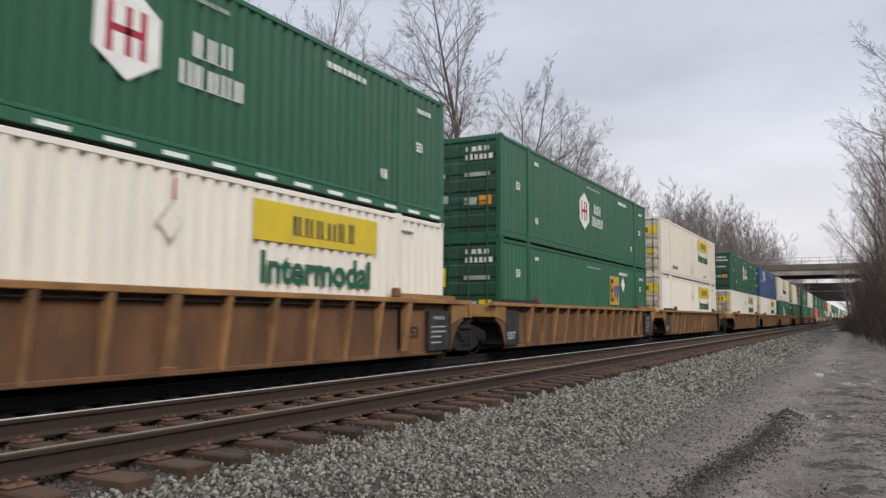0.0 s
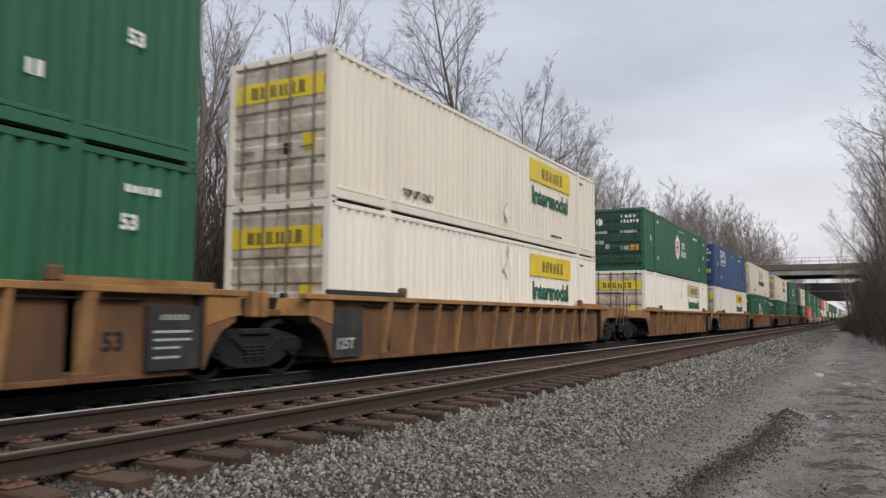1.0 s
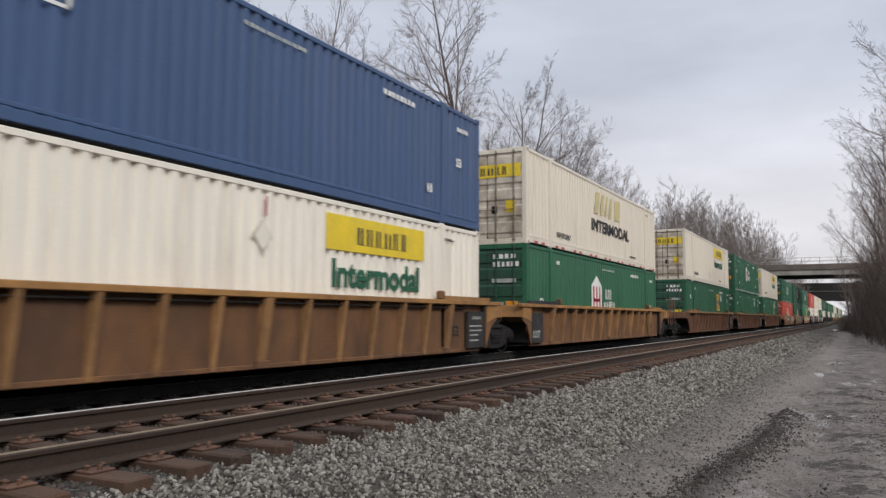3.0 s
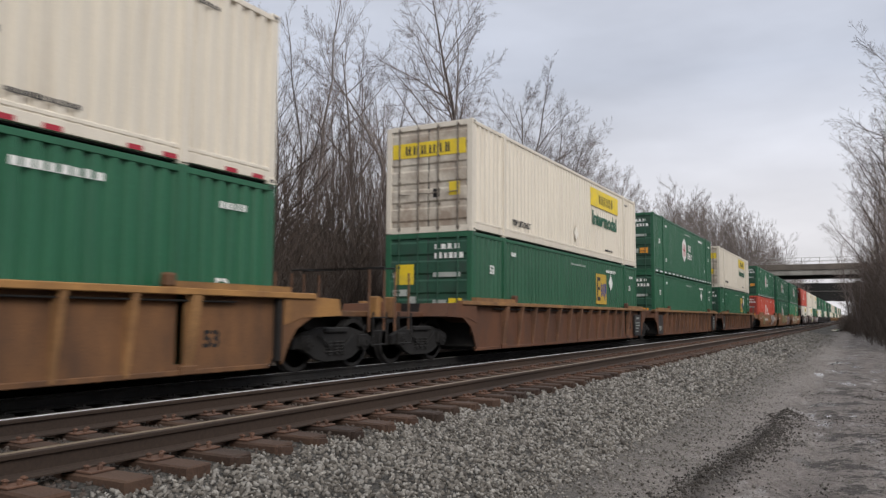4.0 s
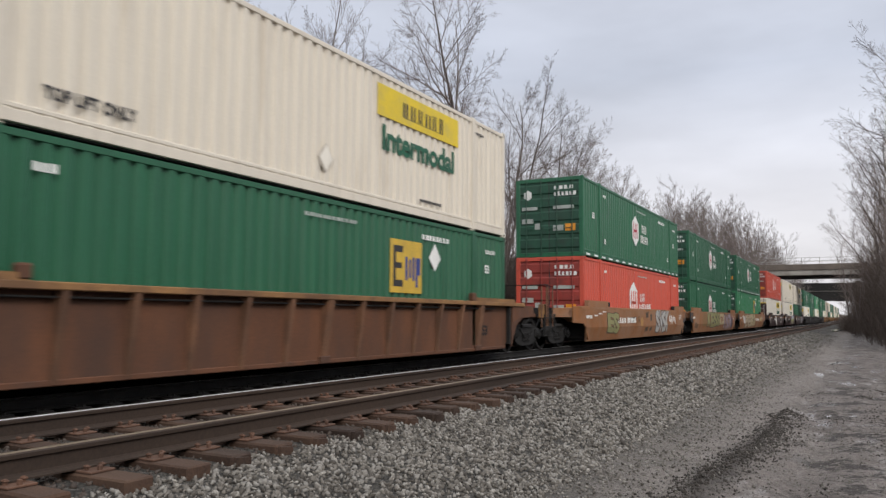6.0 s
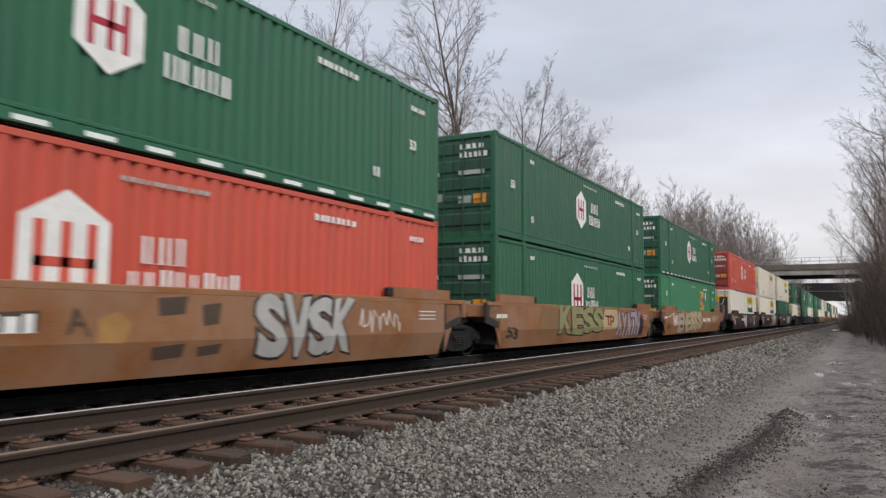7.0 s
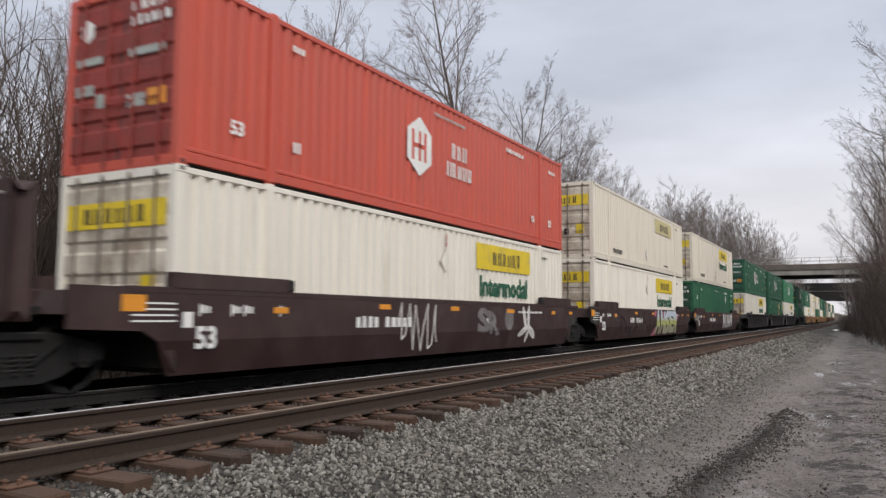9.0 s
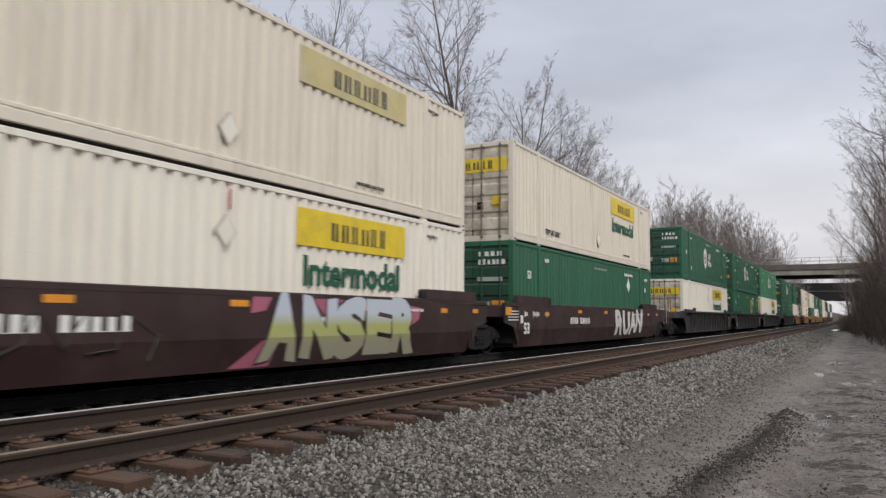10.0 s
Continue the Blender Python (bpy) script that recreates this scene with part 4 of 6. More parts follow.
        if kind == "blue":
            for x0, x1, z0, z1 in ((-1.08, -0.40, 2.43, 2.46), (-1.08, -0.40, 1.98, 2.01), (-1.08, -1.05, 2.01, 2.43), (-0.43, -0.40, 2.01, 2.43)):
                part("emblem", MB().box(x0, 0.003, z0, x1, 0.009, z1), M["lettering"], box, "thin white frame line")
            part("emblem", bars(MB(), 0.009, -1.0, -0.48, 2.08, 2.26, 5, 5, "end"), M["lettering"], box, "white strokes")
        if kind in ("emp", "emp_light"):
            part("end_sign", shared("endemp", lambda: MB().box(-0.95, 0.001, 1.55, -0.42, 0.009, 2.08).mesh("end_sign", M["yellow"])), None, box, "yellow square sign on the door")


def container(kind, top, seed):
    rnd = random.Random(seed)
    paint, door = PAINT[kind]
    light = "white" in kind
    box = thing("shipping_container", LABEL[kind] + (", stacked above" if top else ""), "container", "double-stacked containers")
    pitch, deep = ((0.285, 0.070) if light else (0.27, 0.060))
    part("side_wall", shared(("side", paint, light), lambda: corrugated(pitch, deep).mesh("side_wall", M[paint])), None, box, "corrugated steel side")
    w = part("side_wall", shared(("side", paint, light), None), None, box)
    w.matrix_basis = Matrix.Translation((0, LEN, 0)) @ pose(0, 0, 0, 0, 0, 180)
    part("frame", shared(("frame", paint), lambda: frame_mesh(True).mesh("frame", M[paint])), None, box, "steel posts and rails")
    part("roof", shared(("roof", paint), lambda: roof_mesh().mesh("roof", M[paint])), None, box)
    part("floor", shared("cfloor", lambda: MB().box(-HW + 0.06, 0.1, 0.02, HW - 0.06, LEN - 0.1, 0.14).mesh("floor", M["under"])), None, box)
    part("end_wall", shared(("end", paint), lambda: end_mesh().mesh("end_wall", M[paint])), None, box)
    for y, z in CASTINGS:
        c = part("casting", shared(("cast", paint), lambda: MB().cbox(HW - 0.10, -0.094, -0.062, HW + 0.012, 0.094, 0.063, 0.012).mesh("casting", M[paint])), None, box, at=(0, y, z))
        part("casting_hole", shared("hole", lambda: MB().cbox(HW + 0.005, -0.04, -0.03, HW + 0.016, 0.04, 0.03, 0.004).mesh("casting_hole", M["black"])), None, c, "dark opening")
    for s in (-1, 1):
        part("door", shared(("door", door, s), lambda: door_leaf(s).mesh("door", M[door])), None, box, "grimy ribbed door leaf")
    part("door_seal", shared("seal", lambda: MB().box(-0.016, 0.030, 0.17, 0.016, 0.072, TALL - 0.15).mesh("door_seal", M["black"])), None, box)
    for i, r in enumerate(shared("rods", lock_rods)):
        part("lock_rod", shared(("rod", i, door), lambda: r.mesh("lock_rod", M["rod" if (light or paint == "cream") else door])), None, box)
    decals(kind, top, rnd, box)
    return box


def roof_mesh():
    mb = MB()
    n = 60
    for i in range(n):
        y = 0.12 + i * (LEN - 0.24) / n
        mb.box(-HW + 0.06, y, TALL - 0.06, HW - 0.06, y + (LEN - 0.24) / n * 0.7, TALL - 0.012)
    mb.box(-HW + 0.06, 0.1, TALL - 0.07, HW - 0.06, LEN - 0.1, TALL - 0.03)
    return mb


def end_mesh():
    mb = MB().box(-HW + 0.15, LEN - 0.10, 0.02, HW - 0.15, LEN - 0.06, TALL - 0.02)
    for i in range(8):
        x = -HW + 0.22 + i * 0.28
        mb.box(x, LEN - 0.06, 0.12, x + 0.15, LEN - 0.03, TALL - 0.12)
    return mb


# ---------------------------------------------------------------- the train: well cars
SILL, FOOT, SIDE = 1.40, 0.17, 1.50     # sill top, underside and half width, from rail head and car middle
FOLD, LEAN = 0.66, 0.27                 # height of the fold in a smooth side, and how far it leans in below


WHEELS = []


def truck(car, y, shade="under"):
    """Two-axle truck: side frames with springs, four wheels on two axles."""
    t = part("truck", MB().cbox(-0.95, y - 0.20, 0.48, 0.95, y + 0.20, 0.74, 0.03), M["under"], car, "grimy two-axle truck, black with painted-in shade")
    prof = [(-1.22, 0.42), (-1.22, 0.60), (-0.95, 0.70), (-0.45, 0.80), (0.45, 0.80), (0.95, 0.70), (1.22, 0.60), (1.22, 0.42), (0.98, 0.44), (0.62, 0.24), (0.35, 0.17),
            (-0.35, 0.17), (-0.62, 0.24), (-0.98, 0.44)]
    for s in (-1, 1):
        def frame_side(s=s):
            mb = MB().prism(prof, s * 0.98 - 0.05, s * 0.98 + 0.05, "x")
            for a in (-0.89, 0.89):
                mb.disc(s * 1.05, a, 0.47, 0.13, 0.14, 14)
                mb.cbox(s * 1.0 - 0.10, a - 0.17, 0.40, s * 1.0 + 0.08, a + 0.17, 0.66, 0.02)
            mb.cbox(s * 1.02 - 0.07, -0.35, 0.70, s * 1.02 + 0.07, 0.35, 0.80, 0.02)
            mb.tube([(s * 1.08, -0.55, 0.66), (s * 1.08, -0.18, 0.40)], [0.02, 0.02], 6)
            mb.tube([(s * 1.08, 0.55, 0.66), (s * 1.08, 0.18, 0.40)], [0.02, 0.02], 6)
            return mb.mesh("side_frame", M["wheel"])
        part("side_frame", shared(("tf", s), frame_side), None, t, at=(0, y, 0))

        def springs(s=s):
            mb = MB()
            coil = []
            for a in (-0.2, 0.0, 0.2):
                coil += [(s * 1.0 + 0.07 * math.cos(k * 0.7), a + 0.07 * math.sin(k * 0.7), 0.29 + 0.26 * k / 40) for k in range(41)]
            mb.tube(coil, [0.018] * len(coil), 5)
            return mb.mesh("spring", M["under"])
        part("spring", shared(("ts", s), springs), None, t, at=(0, y, 0))
    for a in (-0.89, 0.89):
        def axle():
            mb = MB().tube([(-1.15, 0, 0), (1.15, 0, 0)], [0.085, 0.085], 10)
            for s in (-1, 1):
                for k in range(3):
                    w = 2.094 * k
                    mb.cbox(s * 1.16 - 0.015, 0.05 * math.cos(w) - 0.018, 0.05 * math.sin(w) - 0.018, s * 1.16 + 0.015, 0.05 * math.cos(w) + 0.018, 0.05 * math.sin(w) + 0.018, 0.005)
            for s in (-1, 1):
                mb.tube([(s * 0.69, 0, 0), (s * 0.715, 0, 0), (s * 0.72, 0, 0), (s * 0.82, 0, 0), (s * 0.82, 0, 0), (s * 0.80, 0, 0)],
                        [0.505, 0.505, 0.482, 0.478, 0.40, 0.38], 28)
            return mb.mesh("wheelset", M["wheel"])
        w = part("wheelset", shared("axle", axle), None, t, "steel wheels on an axle", at=(0, y + a, 0.482))
        WHEELS.append((w, y + a))


def coupler(car, y, d):
    mb = MB().cbox(-0.12, min(y, y + d), 0.72, 0.12, max(y, y + d), 0.98, 0.02)
    mb.cbox(-0.22, min(y + d * 0.72, y + d), 0.66, 0.24, max(y + d * 0.72, y + d), 1.04, 0.05)
    part("coupler", mb, M["under"], car, "knuckle coupler")
    mb = MB()
    pts = [(0.42, y + d * u, 0.82 - 0.45 * math.sin(math.pi * u * 0.5)) for u in (0, 0.25, 0.5, 0.75, 1)]
    part("air_hose", mb.tube(pts, [0.028] * 5, 6), M["under"], car, "drooping air hose")


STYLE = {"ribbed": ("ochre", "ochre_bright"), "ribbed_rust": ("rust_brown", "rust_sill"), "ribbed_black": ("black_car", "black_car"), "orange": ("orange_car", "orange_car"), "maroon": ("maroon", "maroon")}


def fold_in(mb):
    """Lays flat paint onto the folded side: cut along the fold, then leant in below it."""
    me = mb.mesh("paint", M["black"])
    bm = bmesh.new()
    bm.from_mesh(me)
    bpy.data.meshes.remove(me)
    bmesh.ops.bisect_plane(bm, geom=bm.verts[:] + bm.edges[:] + bm.faces[:], plane_co=(0, 0, FOLD), plane_no=(0, 0, 1))
    bm.verts.ensure_lookup_table()
    for i, q in enumerate(bm.verts):
        q.index = i
    out = MB()
    out.v = [(q.co.x - LEAN * max(0.0, FOLD - q.co.z), q.co.y, q.co.z) for q in bm.verts]
    out.f = [tuple(q.index for q in f.verts) for f in bm.faces]
    bm.free()
    return out


def fat_letter(ch, fat):
    """A swollen letter, about one unit tall, as vertices and faces."""
    if (ch, fat) in FONT_CACHE:
        return FONT_CACHE[ch, fat]
    cu = bpy.data.curves.new("fat_letter", "FONT")
    cu.body, cu.size, cu.resolution_u, cu.extrude, cu.offset = ch, 1.4, 3, 0.0006, fat
    ob = new("fat_letter", cu)
    bpy.context.view_layer.update()
    me = bpy.data.meshes.new_from_object(ob.evaluated_get(bpy.context.evaluated_depsgraph_get()))
    bpy.data.objects.remove(ob)
    bpy.data.curves.remove(cu)
    got = [tuple(q.co) for q in me.vertices], [tuple(q.vertices) for q in me.polygons]
    bpy.data.meshes.remove(me)
    FONT_CACHE[ch, fat] = got
    return got


for chars, fat, rim in (("SVKIEANTYRU", 0.07, 0.12), ("SIANER", 0.10, 0.14), ("A53TP", 0.02, 0.03)):
    for ch in chars:
        fat_letter(ch, fat), fat_letter(ch, rim)




def graffiti(car, text, y0, y1, z0, z1, fill, line, seed, fat=0.07, edge=0.05, slant=0.12):
    """Spray-painted swollen letters that crowd one another, each with an outline below its fill."""
    rnd = random.Random(seed)
    step = (y1 - y0) / len(text)
    for i, ch in enumerate(text):
        body, rim = fat_letter(ch, fat), fat_letter(ch, round(fat + edge, 3))
        lo = [min(q[k] for q in body[0]) for k in (0, 1)]
        hi = [max(q[k] for q in body[0]) for k in (0, 1)]
        w, h = step * rnd.uniform(1.0, 1.12), (z1 - z0) * rnd.uniform(0.88, 1.0)
        a, b = y0 + i * step, z0 + rnd.uniform(0, 0.08) * (z1 - z0)
        lean = slant * rnd.uniform(-1, 1)
        x = SIDE + 0.003 + 0.0014 * (i % 3)
        made = []
        for (v, f), lift in ((rim, 0.0), (body, 0.0045)):
            mb = MB()
            for p, q, r in v:
                u, t = (p - lo[0]) / (hi[0] - lo[0]), (q - lo[1]) / (hi[1] - lo[1])
                mb.v.append((x + lift + r, a + w * u + lean * (t - 0.5) + 0.05 * step * math.sin(5 * t + i), min(max(b + h * t + 0.04 * math.sin(4 * u + 2 * i), FOOT + 0.02), SILL - 0.005)))
            mb.f = list(f)
            made.append(fold_in(mb))
        g = part("graffiti", made[0], line, car, "spray-painted graffiti letter outline")
        part("graffiti_fill", made[1], fill, g)


def paint_patch(car, pts, ink, label, lift=0.002):
    """A rolled-on or buffed patch of paint with its own outline, (y, z) points."""
    part("paint_patch", fold_in(MB().prism(pts, SIDE + lift, SIDE + lift + 0.001, "x")), ink, car, label)


def scribble(car, y0, y1, z0, z1, ink, seed, strokes=5):
    """A thin looping spray-paint tag."""
    rnd = random.Random(seed)
    mb = MB()
    pts = [(SIDE + 0.004, y0 + (y1 - y0) * (i / (strokes * 4) + rnd.uniform(-0.05, 0.05)), z0 + (z1 - z0) * (0.5 + 0.5 * math.sin(i * 1.9 + rnd.uniform(-0.5, 0.5)))) for i in range(strokes * 4 + 1)]
    fine = []
    for a, b in zip(pts, pts[1:]):
        fine += [tuple(a[k] + (b[k] - a[k]) * u for k in range(3)) for u in (0, 0.33, 0.66)]
    part("graffiti", mb.tube(fine, [0.014] * len(fine), 5), ink, car, "thin spray-painted scribble")


def well_car(style, first, last, slot, number):
    """One unit of a three-unit car: two deep sides, a floor, end platforms, trucks."""
    paint, bright = STYLE[style]
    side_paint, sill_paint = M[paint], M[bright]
    ribbed = style.startswith("ribbed")
    names = {"ribbed": "ochre ribbed well car unit with dirt streaks", "ribbed_rust": "rust-brown ribbed well car unit, weathered", "ribbed_black": "black ribbed well car unit",
             "orange": "orange smooth-sided well car unit covered in graffiti", "maroon": "dark maroon smooth-sided well car unit with white stencils"}
    car = thing("well_car", names[style] + " on the rails", "rail car", "articulated well cars")
    for s in (-1, 1):
        x0, x1 = sorted((s * (SIDE - (0.20 if ribbed else 0.05)), s * (SIDE - 0.17 if ribbed else SIDE)))
        if ribbed:
            plate = MB().prism([(-0.15, SILL - 0.02), (16.3, SILL - 0.02), (16.3, 0.62), (16.05, FOOT), (0.1, FOOT), (-0.15, 0.62)], x0, x1, "x")
        else:
            # a smooth side, folded inwards along its lower half
            a = -1.75 if first else -0.16
            b = 17.9 if last else 16.12
            plate = MB().prism([(a, SILL - 0.02), (b, SILL - 0.02), (b, 0.84), (16.6 if last else b, 0.80), (16.35 if last else b, FOLD), (-0.4 if first else a, FOLD), (-0.65 if first else a, 0.80), (a, 0.84)], x0, x1, "x")
            n = len(plate.v)
            inner = s * LEAN * (FOLD - FOOT)
            plate.v += [(x, y, FOLD) for x in (x0, x1) for y in (-0.4 if first else a, 16.35 if last else b)] + [(x - inner, y, FOOT) for x in (x0, x1) for y in (-0.1, 16.05)]
            plate.f += [tuple(n + k for k in q) for q in ((0, 1, 5, 4), (2, 3, 7, 6), (0, 2, 6, 4), (1, 3, 7, 5), (4, 5, 7, 6), (0, 1, 3, 2))]
        side = part("side", plate, side_paint, car, "deep steel side plate")
        if not ribbed:
            for near_end, y0, y1 in ((first, -1.0, -0.17), (last, 16.13, 17.0)):
                if not near_end:
                    part("end_extension", MB().prism([(y0, SILL - 0.03), (y1, SILL - 0.03), (y1, 0.70), (y0, 0.86)] if y0 < 0 else [(y0, SILL - 0.03), (y1, SILL - 0.03), (y1, 0.86), (y0, 0.70)], *sorted((s * (SIDE - 0.06), s * (SIDE - 0.02))), "x"),
                         M["black_car"], side, "blackened plate over the shared truck")
        a, b = sorted((s * (SIDE - 0.16), s * (SIDE + (0.02 if ribbed else 0.004))))
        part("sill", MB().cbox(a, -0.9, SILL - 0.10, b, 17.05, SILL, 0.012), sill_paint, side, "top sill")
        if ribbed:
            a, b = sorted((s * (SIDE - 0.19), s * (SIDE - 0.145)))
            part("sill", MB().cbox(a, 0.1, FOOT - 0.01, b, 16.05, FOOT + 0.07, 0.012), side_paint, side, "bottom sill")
            # A black pipe ledge that also draws the band of shade below the sill.
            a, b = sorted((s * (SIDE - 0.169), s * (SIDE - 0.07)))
            part("ledge", MB().cbox(a, 1.1, SILL - 0.195, b, 15.2, SILL - 0.165, 0.008), M["under"], side, "pipe ledge under the sill, black for the shade there")

            def rib(wide=0.030, s=s):
                mb = MB()
                z0, z1 = FOOT + 0.012, SILL - 0.10
                a, b, c = s * (SIDE - 0.172), s * (SIDE + 0.012), s * (SIDE - 0.135)
                mb.v += [(a, -wide - 0.02, z0), (c, -wide, z0), (c, wide, z0), (a, wide + 0.02, z0), (a, -wide - 0.02, z1), (b, -wide - 0.012, z1), (b, wide + 0.012, z1), (a, wide + 0.02, z1)]
                mb.f += [(0, 1, 2, 3), (4, 5, 6, 7), (0, 1, 5, 4), (1, 2, 6, 5), (2, 3, 7, 6), (3, 0, 4, 7)]
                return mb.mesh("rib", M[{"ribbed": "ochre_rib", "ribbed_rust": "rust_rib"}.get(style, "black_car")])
            me, broad = shared(("rib", style, s), rib), shared(("broad", style, s), lambda: rib(0.075))
            a, b = sorted((s * (SIDE - 0.171), s * (SIDE - 0.10)))
            foot = shared(("foot", paint, s), lambda: MB().cbox(a, -0.15, FOOT - 0.004, b, 0.15, FOOT + 0.13, 0.015).mesh("foot", side_paint))
            for i in range(13):
                post = part("rib", broad if i in (0, 6, 12) else me, None, side, at=(0, 1.80 + 1.045 * i, 0))
                if i in (0, 6, 12):
                    part("foot", foot, None, side, "jacking pad", at=(0, 1.80 + 1.045 * i, 0))
        # guide plates over the sill at both ends of the well
        for y in (-0.2, 13.75):
            a, b = sorted((s * (SIDE - 0.12), s * (SIDE + 0.012)))
            gp = MB().prism([(y, SILL - 0.01), (y + 2.6, SILL - 0.01), (y + (2.6 if y > 0 else 2.45), SILL + (0.21 if not ribbed else 0.09)), (y + (0.15 if y > 0 else 0.0), SILL + (0.21 if not ribbed else 0.09))], a, b, "x")
            part("guide_plate", gp, side_paint if not ribbed else (M["black_car"] if style == "ribbed" and y < 0 and not first else sill_paint), side, "raised guide plate on the sill")
            lug = MB().cbox(a - 0.004, y + (2.42 if y < 0 else 0.0), SILL, b + 0.02, y + (2.6 if y < 0 else 0.18), SILL + 0.20, 0.03)
            part("lug", lug, M["under" if not ribbed else paint], side, "container guide lug")
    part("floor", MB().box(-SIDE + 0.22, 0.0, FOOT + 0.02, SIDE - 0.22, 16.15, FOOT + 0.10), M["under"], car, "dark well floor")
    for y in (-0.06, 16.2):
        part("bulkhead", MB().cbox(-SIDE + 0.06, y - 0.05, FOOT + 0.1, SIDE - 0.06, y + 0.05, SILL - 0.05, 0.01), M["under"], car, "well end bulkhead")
    # ends
    near_gap = 3.75 if first else 1.63
    far_gap = 3.75 if last else 1.63
    for y, d, gap, coupled in ((-0.1, -1, near_gap, first), (16.25, 1, far_gap, last)):
        deck_end = y + d * (gap - 0.35 if coupled else gap - 0.15)
        lo, hi = min(y, deck_end), max(y, deck_end)
        plat = part("end_platform", MB().cbox(-0.85, lo, 1.00, 0.85, hi, 1.12, 0.015), M["under"] if not ribbed else side_paint, car, "steel end platform")
        part("center_sill", MB().cbox(-0.35, lo, 0.72, 0.35, hi, 1.02, 0.02), M["under"], plat)
        for s in (-1, 1):
            a, b = sorted((s * 0.72, s * (SIDE - 0.02)))
            wing = [(y, 0.86), (y, SILL - 0.04), (y + d * (1.5 if coupled else 0.62), SILL - 0.08), (y + d * (1.6 if coupled else 0.70), 1.02), (y + d * 0.45, 0.98)]
            part("end_wing", MB().prism(wing, a, b, "x"), side_paint if style != "ribbed" else sill_paint, plat, "stepped end plate over the truck")
            arch = [(y - d * 0.02, FOOT + 0.05), (y - d * 0.02, 1.05), (y + d * (0.9 if coupled else 0.62), 1.05), (y + d * 0.60, 0.92), (y + d * 0.32, 0.78), (y + d * 0.15, 0.55)]
            a, b = sorted((s * (SIDE - 0.07), s * (SIDE - 0.035)))
            part("arch", MB().prism(arch, a, b, "x"), side_paint, plat, "wheel arch plate")
            if ribbed and not coupled:
                a, b = sorted((s * (SIDE - 0.129), s * (SIDE - 0.055)))
                pan = MB().box(a, min(y - d * 0.10, y - d * 1.0), FOOT + 0.09, b, max(y - d * 0.10, y - d * 1.0), SILL - 0.26)
                part("panel", pan, M["black_car"], plat, "black panel at the well end")
            post = MB().cbox(*[q for q in sorted((s * 0.95, s * 1.15))][:1], lo if d < 0 else hi - 0.16, 0.98, sorted((s * 0.95, s * 1.15))[1], lo + 0.16 if d < 0 else hi, 1.42, 0.02)
            part("end_post", post, sill_paint, plat, "stub post")
        if coupled:
            edge = deck_end
            for s in (-1, 1):
                for k, off in enumerate((0.0, 0.55)):
                    x = s * 1.22
                    part("grab_rail", MB().tube([(x, edge - d * off, 0.70), (x, edge - d * off, 1.95)], [0.022, 0.022], 6), M["galv" if style == "maroon" else "rust_rib"], plat, "upright grab rail")
            x = 1.22
            part("grab_rail", MB().tube([(x, edge, 1.95), (x, edge + d * 0.02, 2.02), (-x, edge + d * 0.02, 2.02), (-x, edge, 1.95)], [0.02] * 4, 6), M["galv" if style == "maroon" else "under"], plat, "cross handrail")
            lad = MB()
            for z in (0.45, 0.72, 0.99):
                lad.tube([(1.30, edge - d * 0.02, z), (1.30, edge - d * 0.52, z)], [0.016, 0.016], 6)
            lad.tube([(1.30, edge - d * 0.02, 0.42), (1.30, edge - d * 0.02, 1.1)], [0.018, 0.018], 6)
            lad.tube([(1.30, edge - d * 0.52, 0.42), (1.30, edge - d * 0.52, 1.1)], [0.018, 0.018], 6)
            part("step_ladder", lad, M["under"], plat, "steel step ladder")
            if style == "maroon" and d < 0:
                part("brake_housing", MB().cbox(0.95, edge - d * 1.35, 1.05, 1.25, edge - d * 1.05, 2.45, 0.03), M["maroon"], plat, "tall maroon brake housing")
                part("grab_rail", MB().tube([(1.22, edge + d * 0.05, 2.02), (1.22, edge - d * 0.15, 2.15), (1.22, edge - d * 0.6, 2.38), (1.22, edge - d * 1.3, 2.42)], [0.024] * 4, 6), M["galv"], plat, "curved galvanised handrail")
            coupler(car, edge - d * 0.1, d * 0.48)
        else:
            part("articulation", MB().tube([(0, deck_end - d * 0.1, 0.62), (0, deck_end - d * 0.1, 1.25)], [0.30, 0.26], 16), M["under"], plat, "articulated joint casting")
    truck(car, -2.10 if first else -1.63)
    if last:
        truck(car, 18.25)
    x = SIDE + 0.001
    if ribbed:
        if not first:
            part("stencil", shared("125T", lambda: words(MB(), "125T", 0.19, SIDE - 0.051, 0.05, 0.42).mesh("stencil", M["notice"])), None, car, "white stencilled capacity mark")
        if style != "ribbed_black":
            part("stencil", shared("53car", lambda: words(MB(), "53", 0.24, SIDE - 0.166, 14.62, 0.55).mesh("stencil", M["under"])), None, car, "dark stencilled number")
        if not last:
            part("stencil", bars(MB(), SIDE - 0.054, 15.45, 15.95, 0.95, 1.03, 31, 6), M["notice"], car, "white stencilled data")
        for z in () if last else (0.42, 0.55, 0.66, 0.77):
            part("stencil", MB().box(SIDE - 0.054, 15.35, z, SIDE - 0.050, 16.0 - 0.2 * (z < 0.6), z + 0.035), M["notice"], car, "fine white data line")
    elif style == "maroon":
        part("stencil", words(MB(), "53", 0.30, x + 0.003, 0.25, 0.55), M["lettering"], car, "large white stencilled number")
        for z in (0.92, 1.0, 1.08, 1.16):
            part("stencil", MB().box(x, -0.85, z, x + 0.003, -0.1, z + 0.025), M["lettering"], car, "fine white data line")
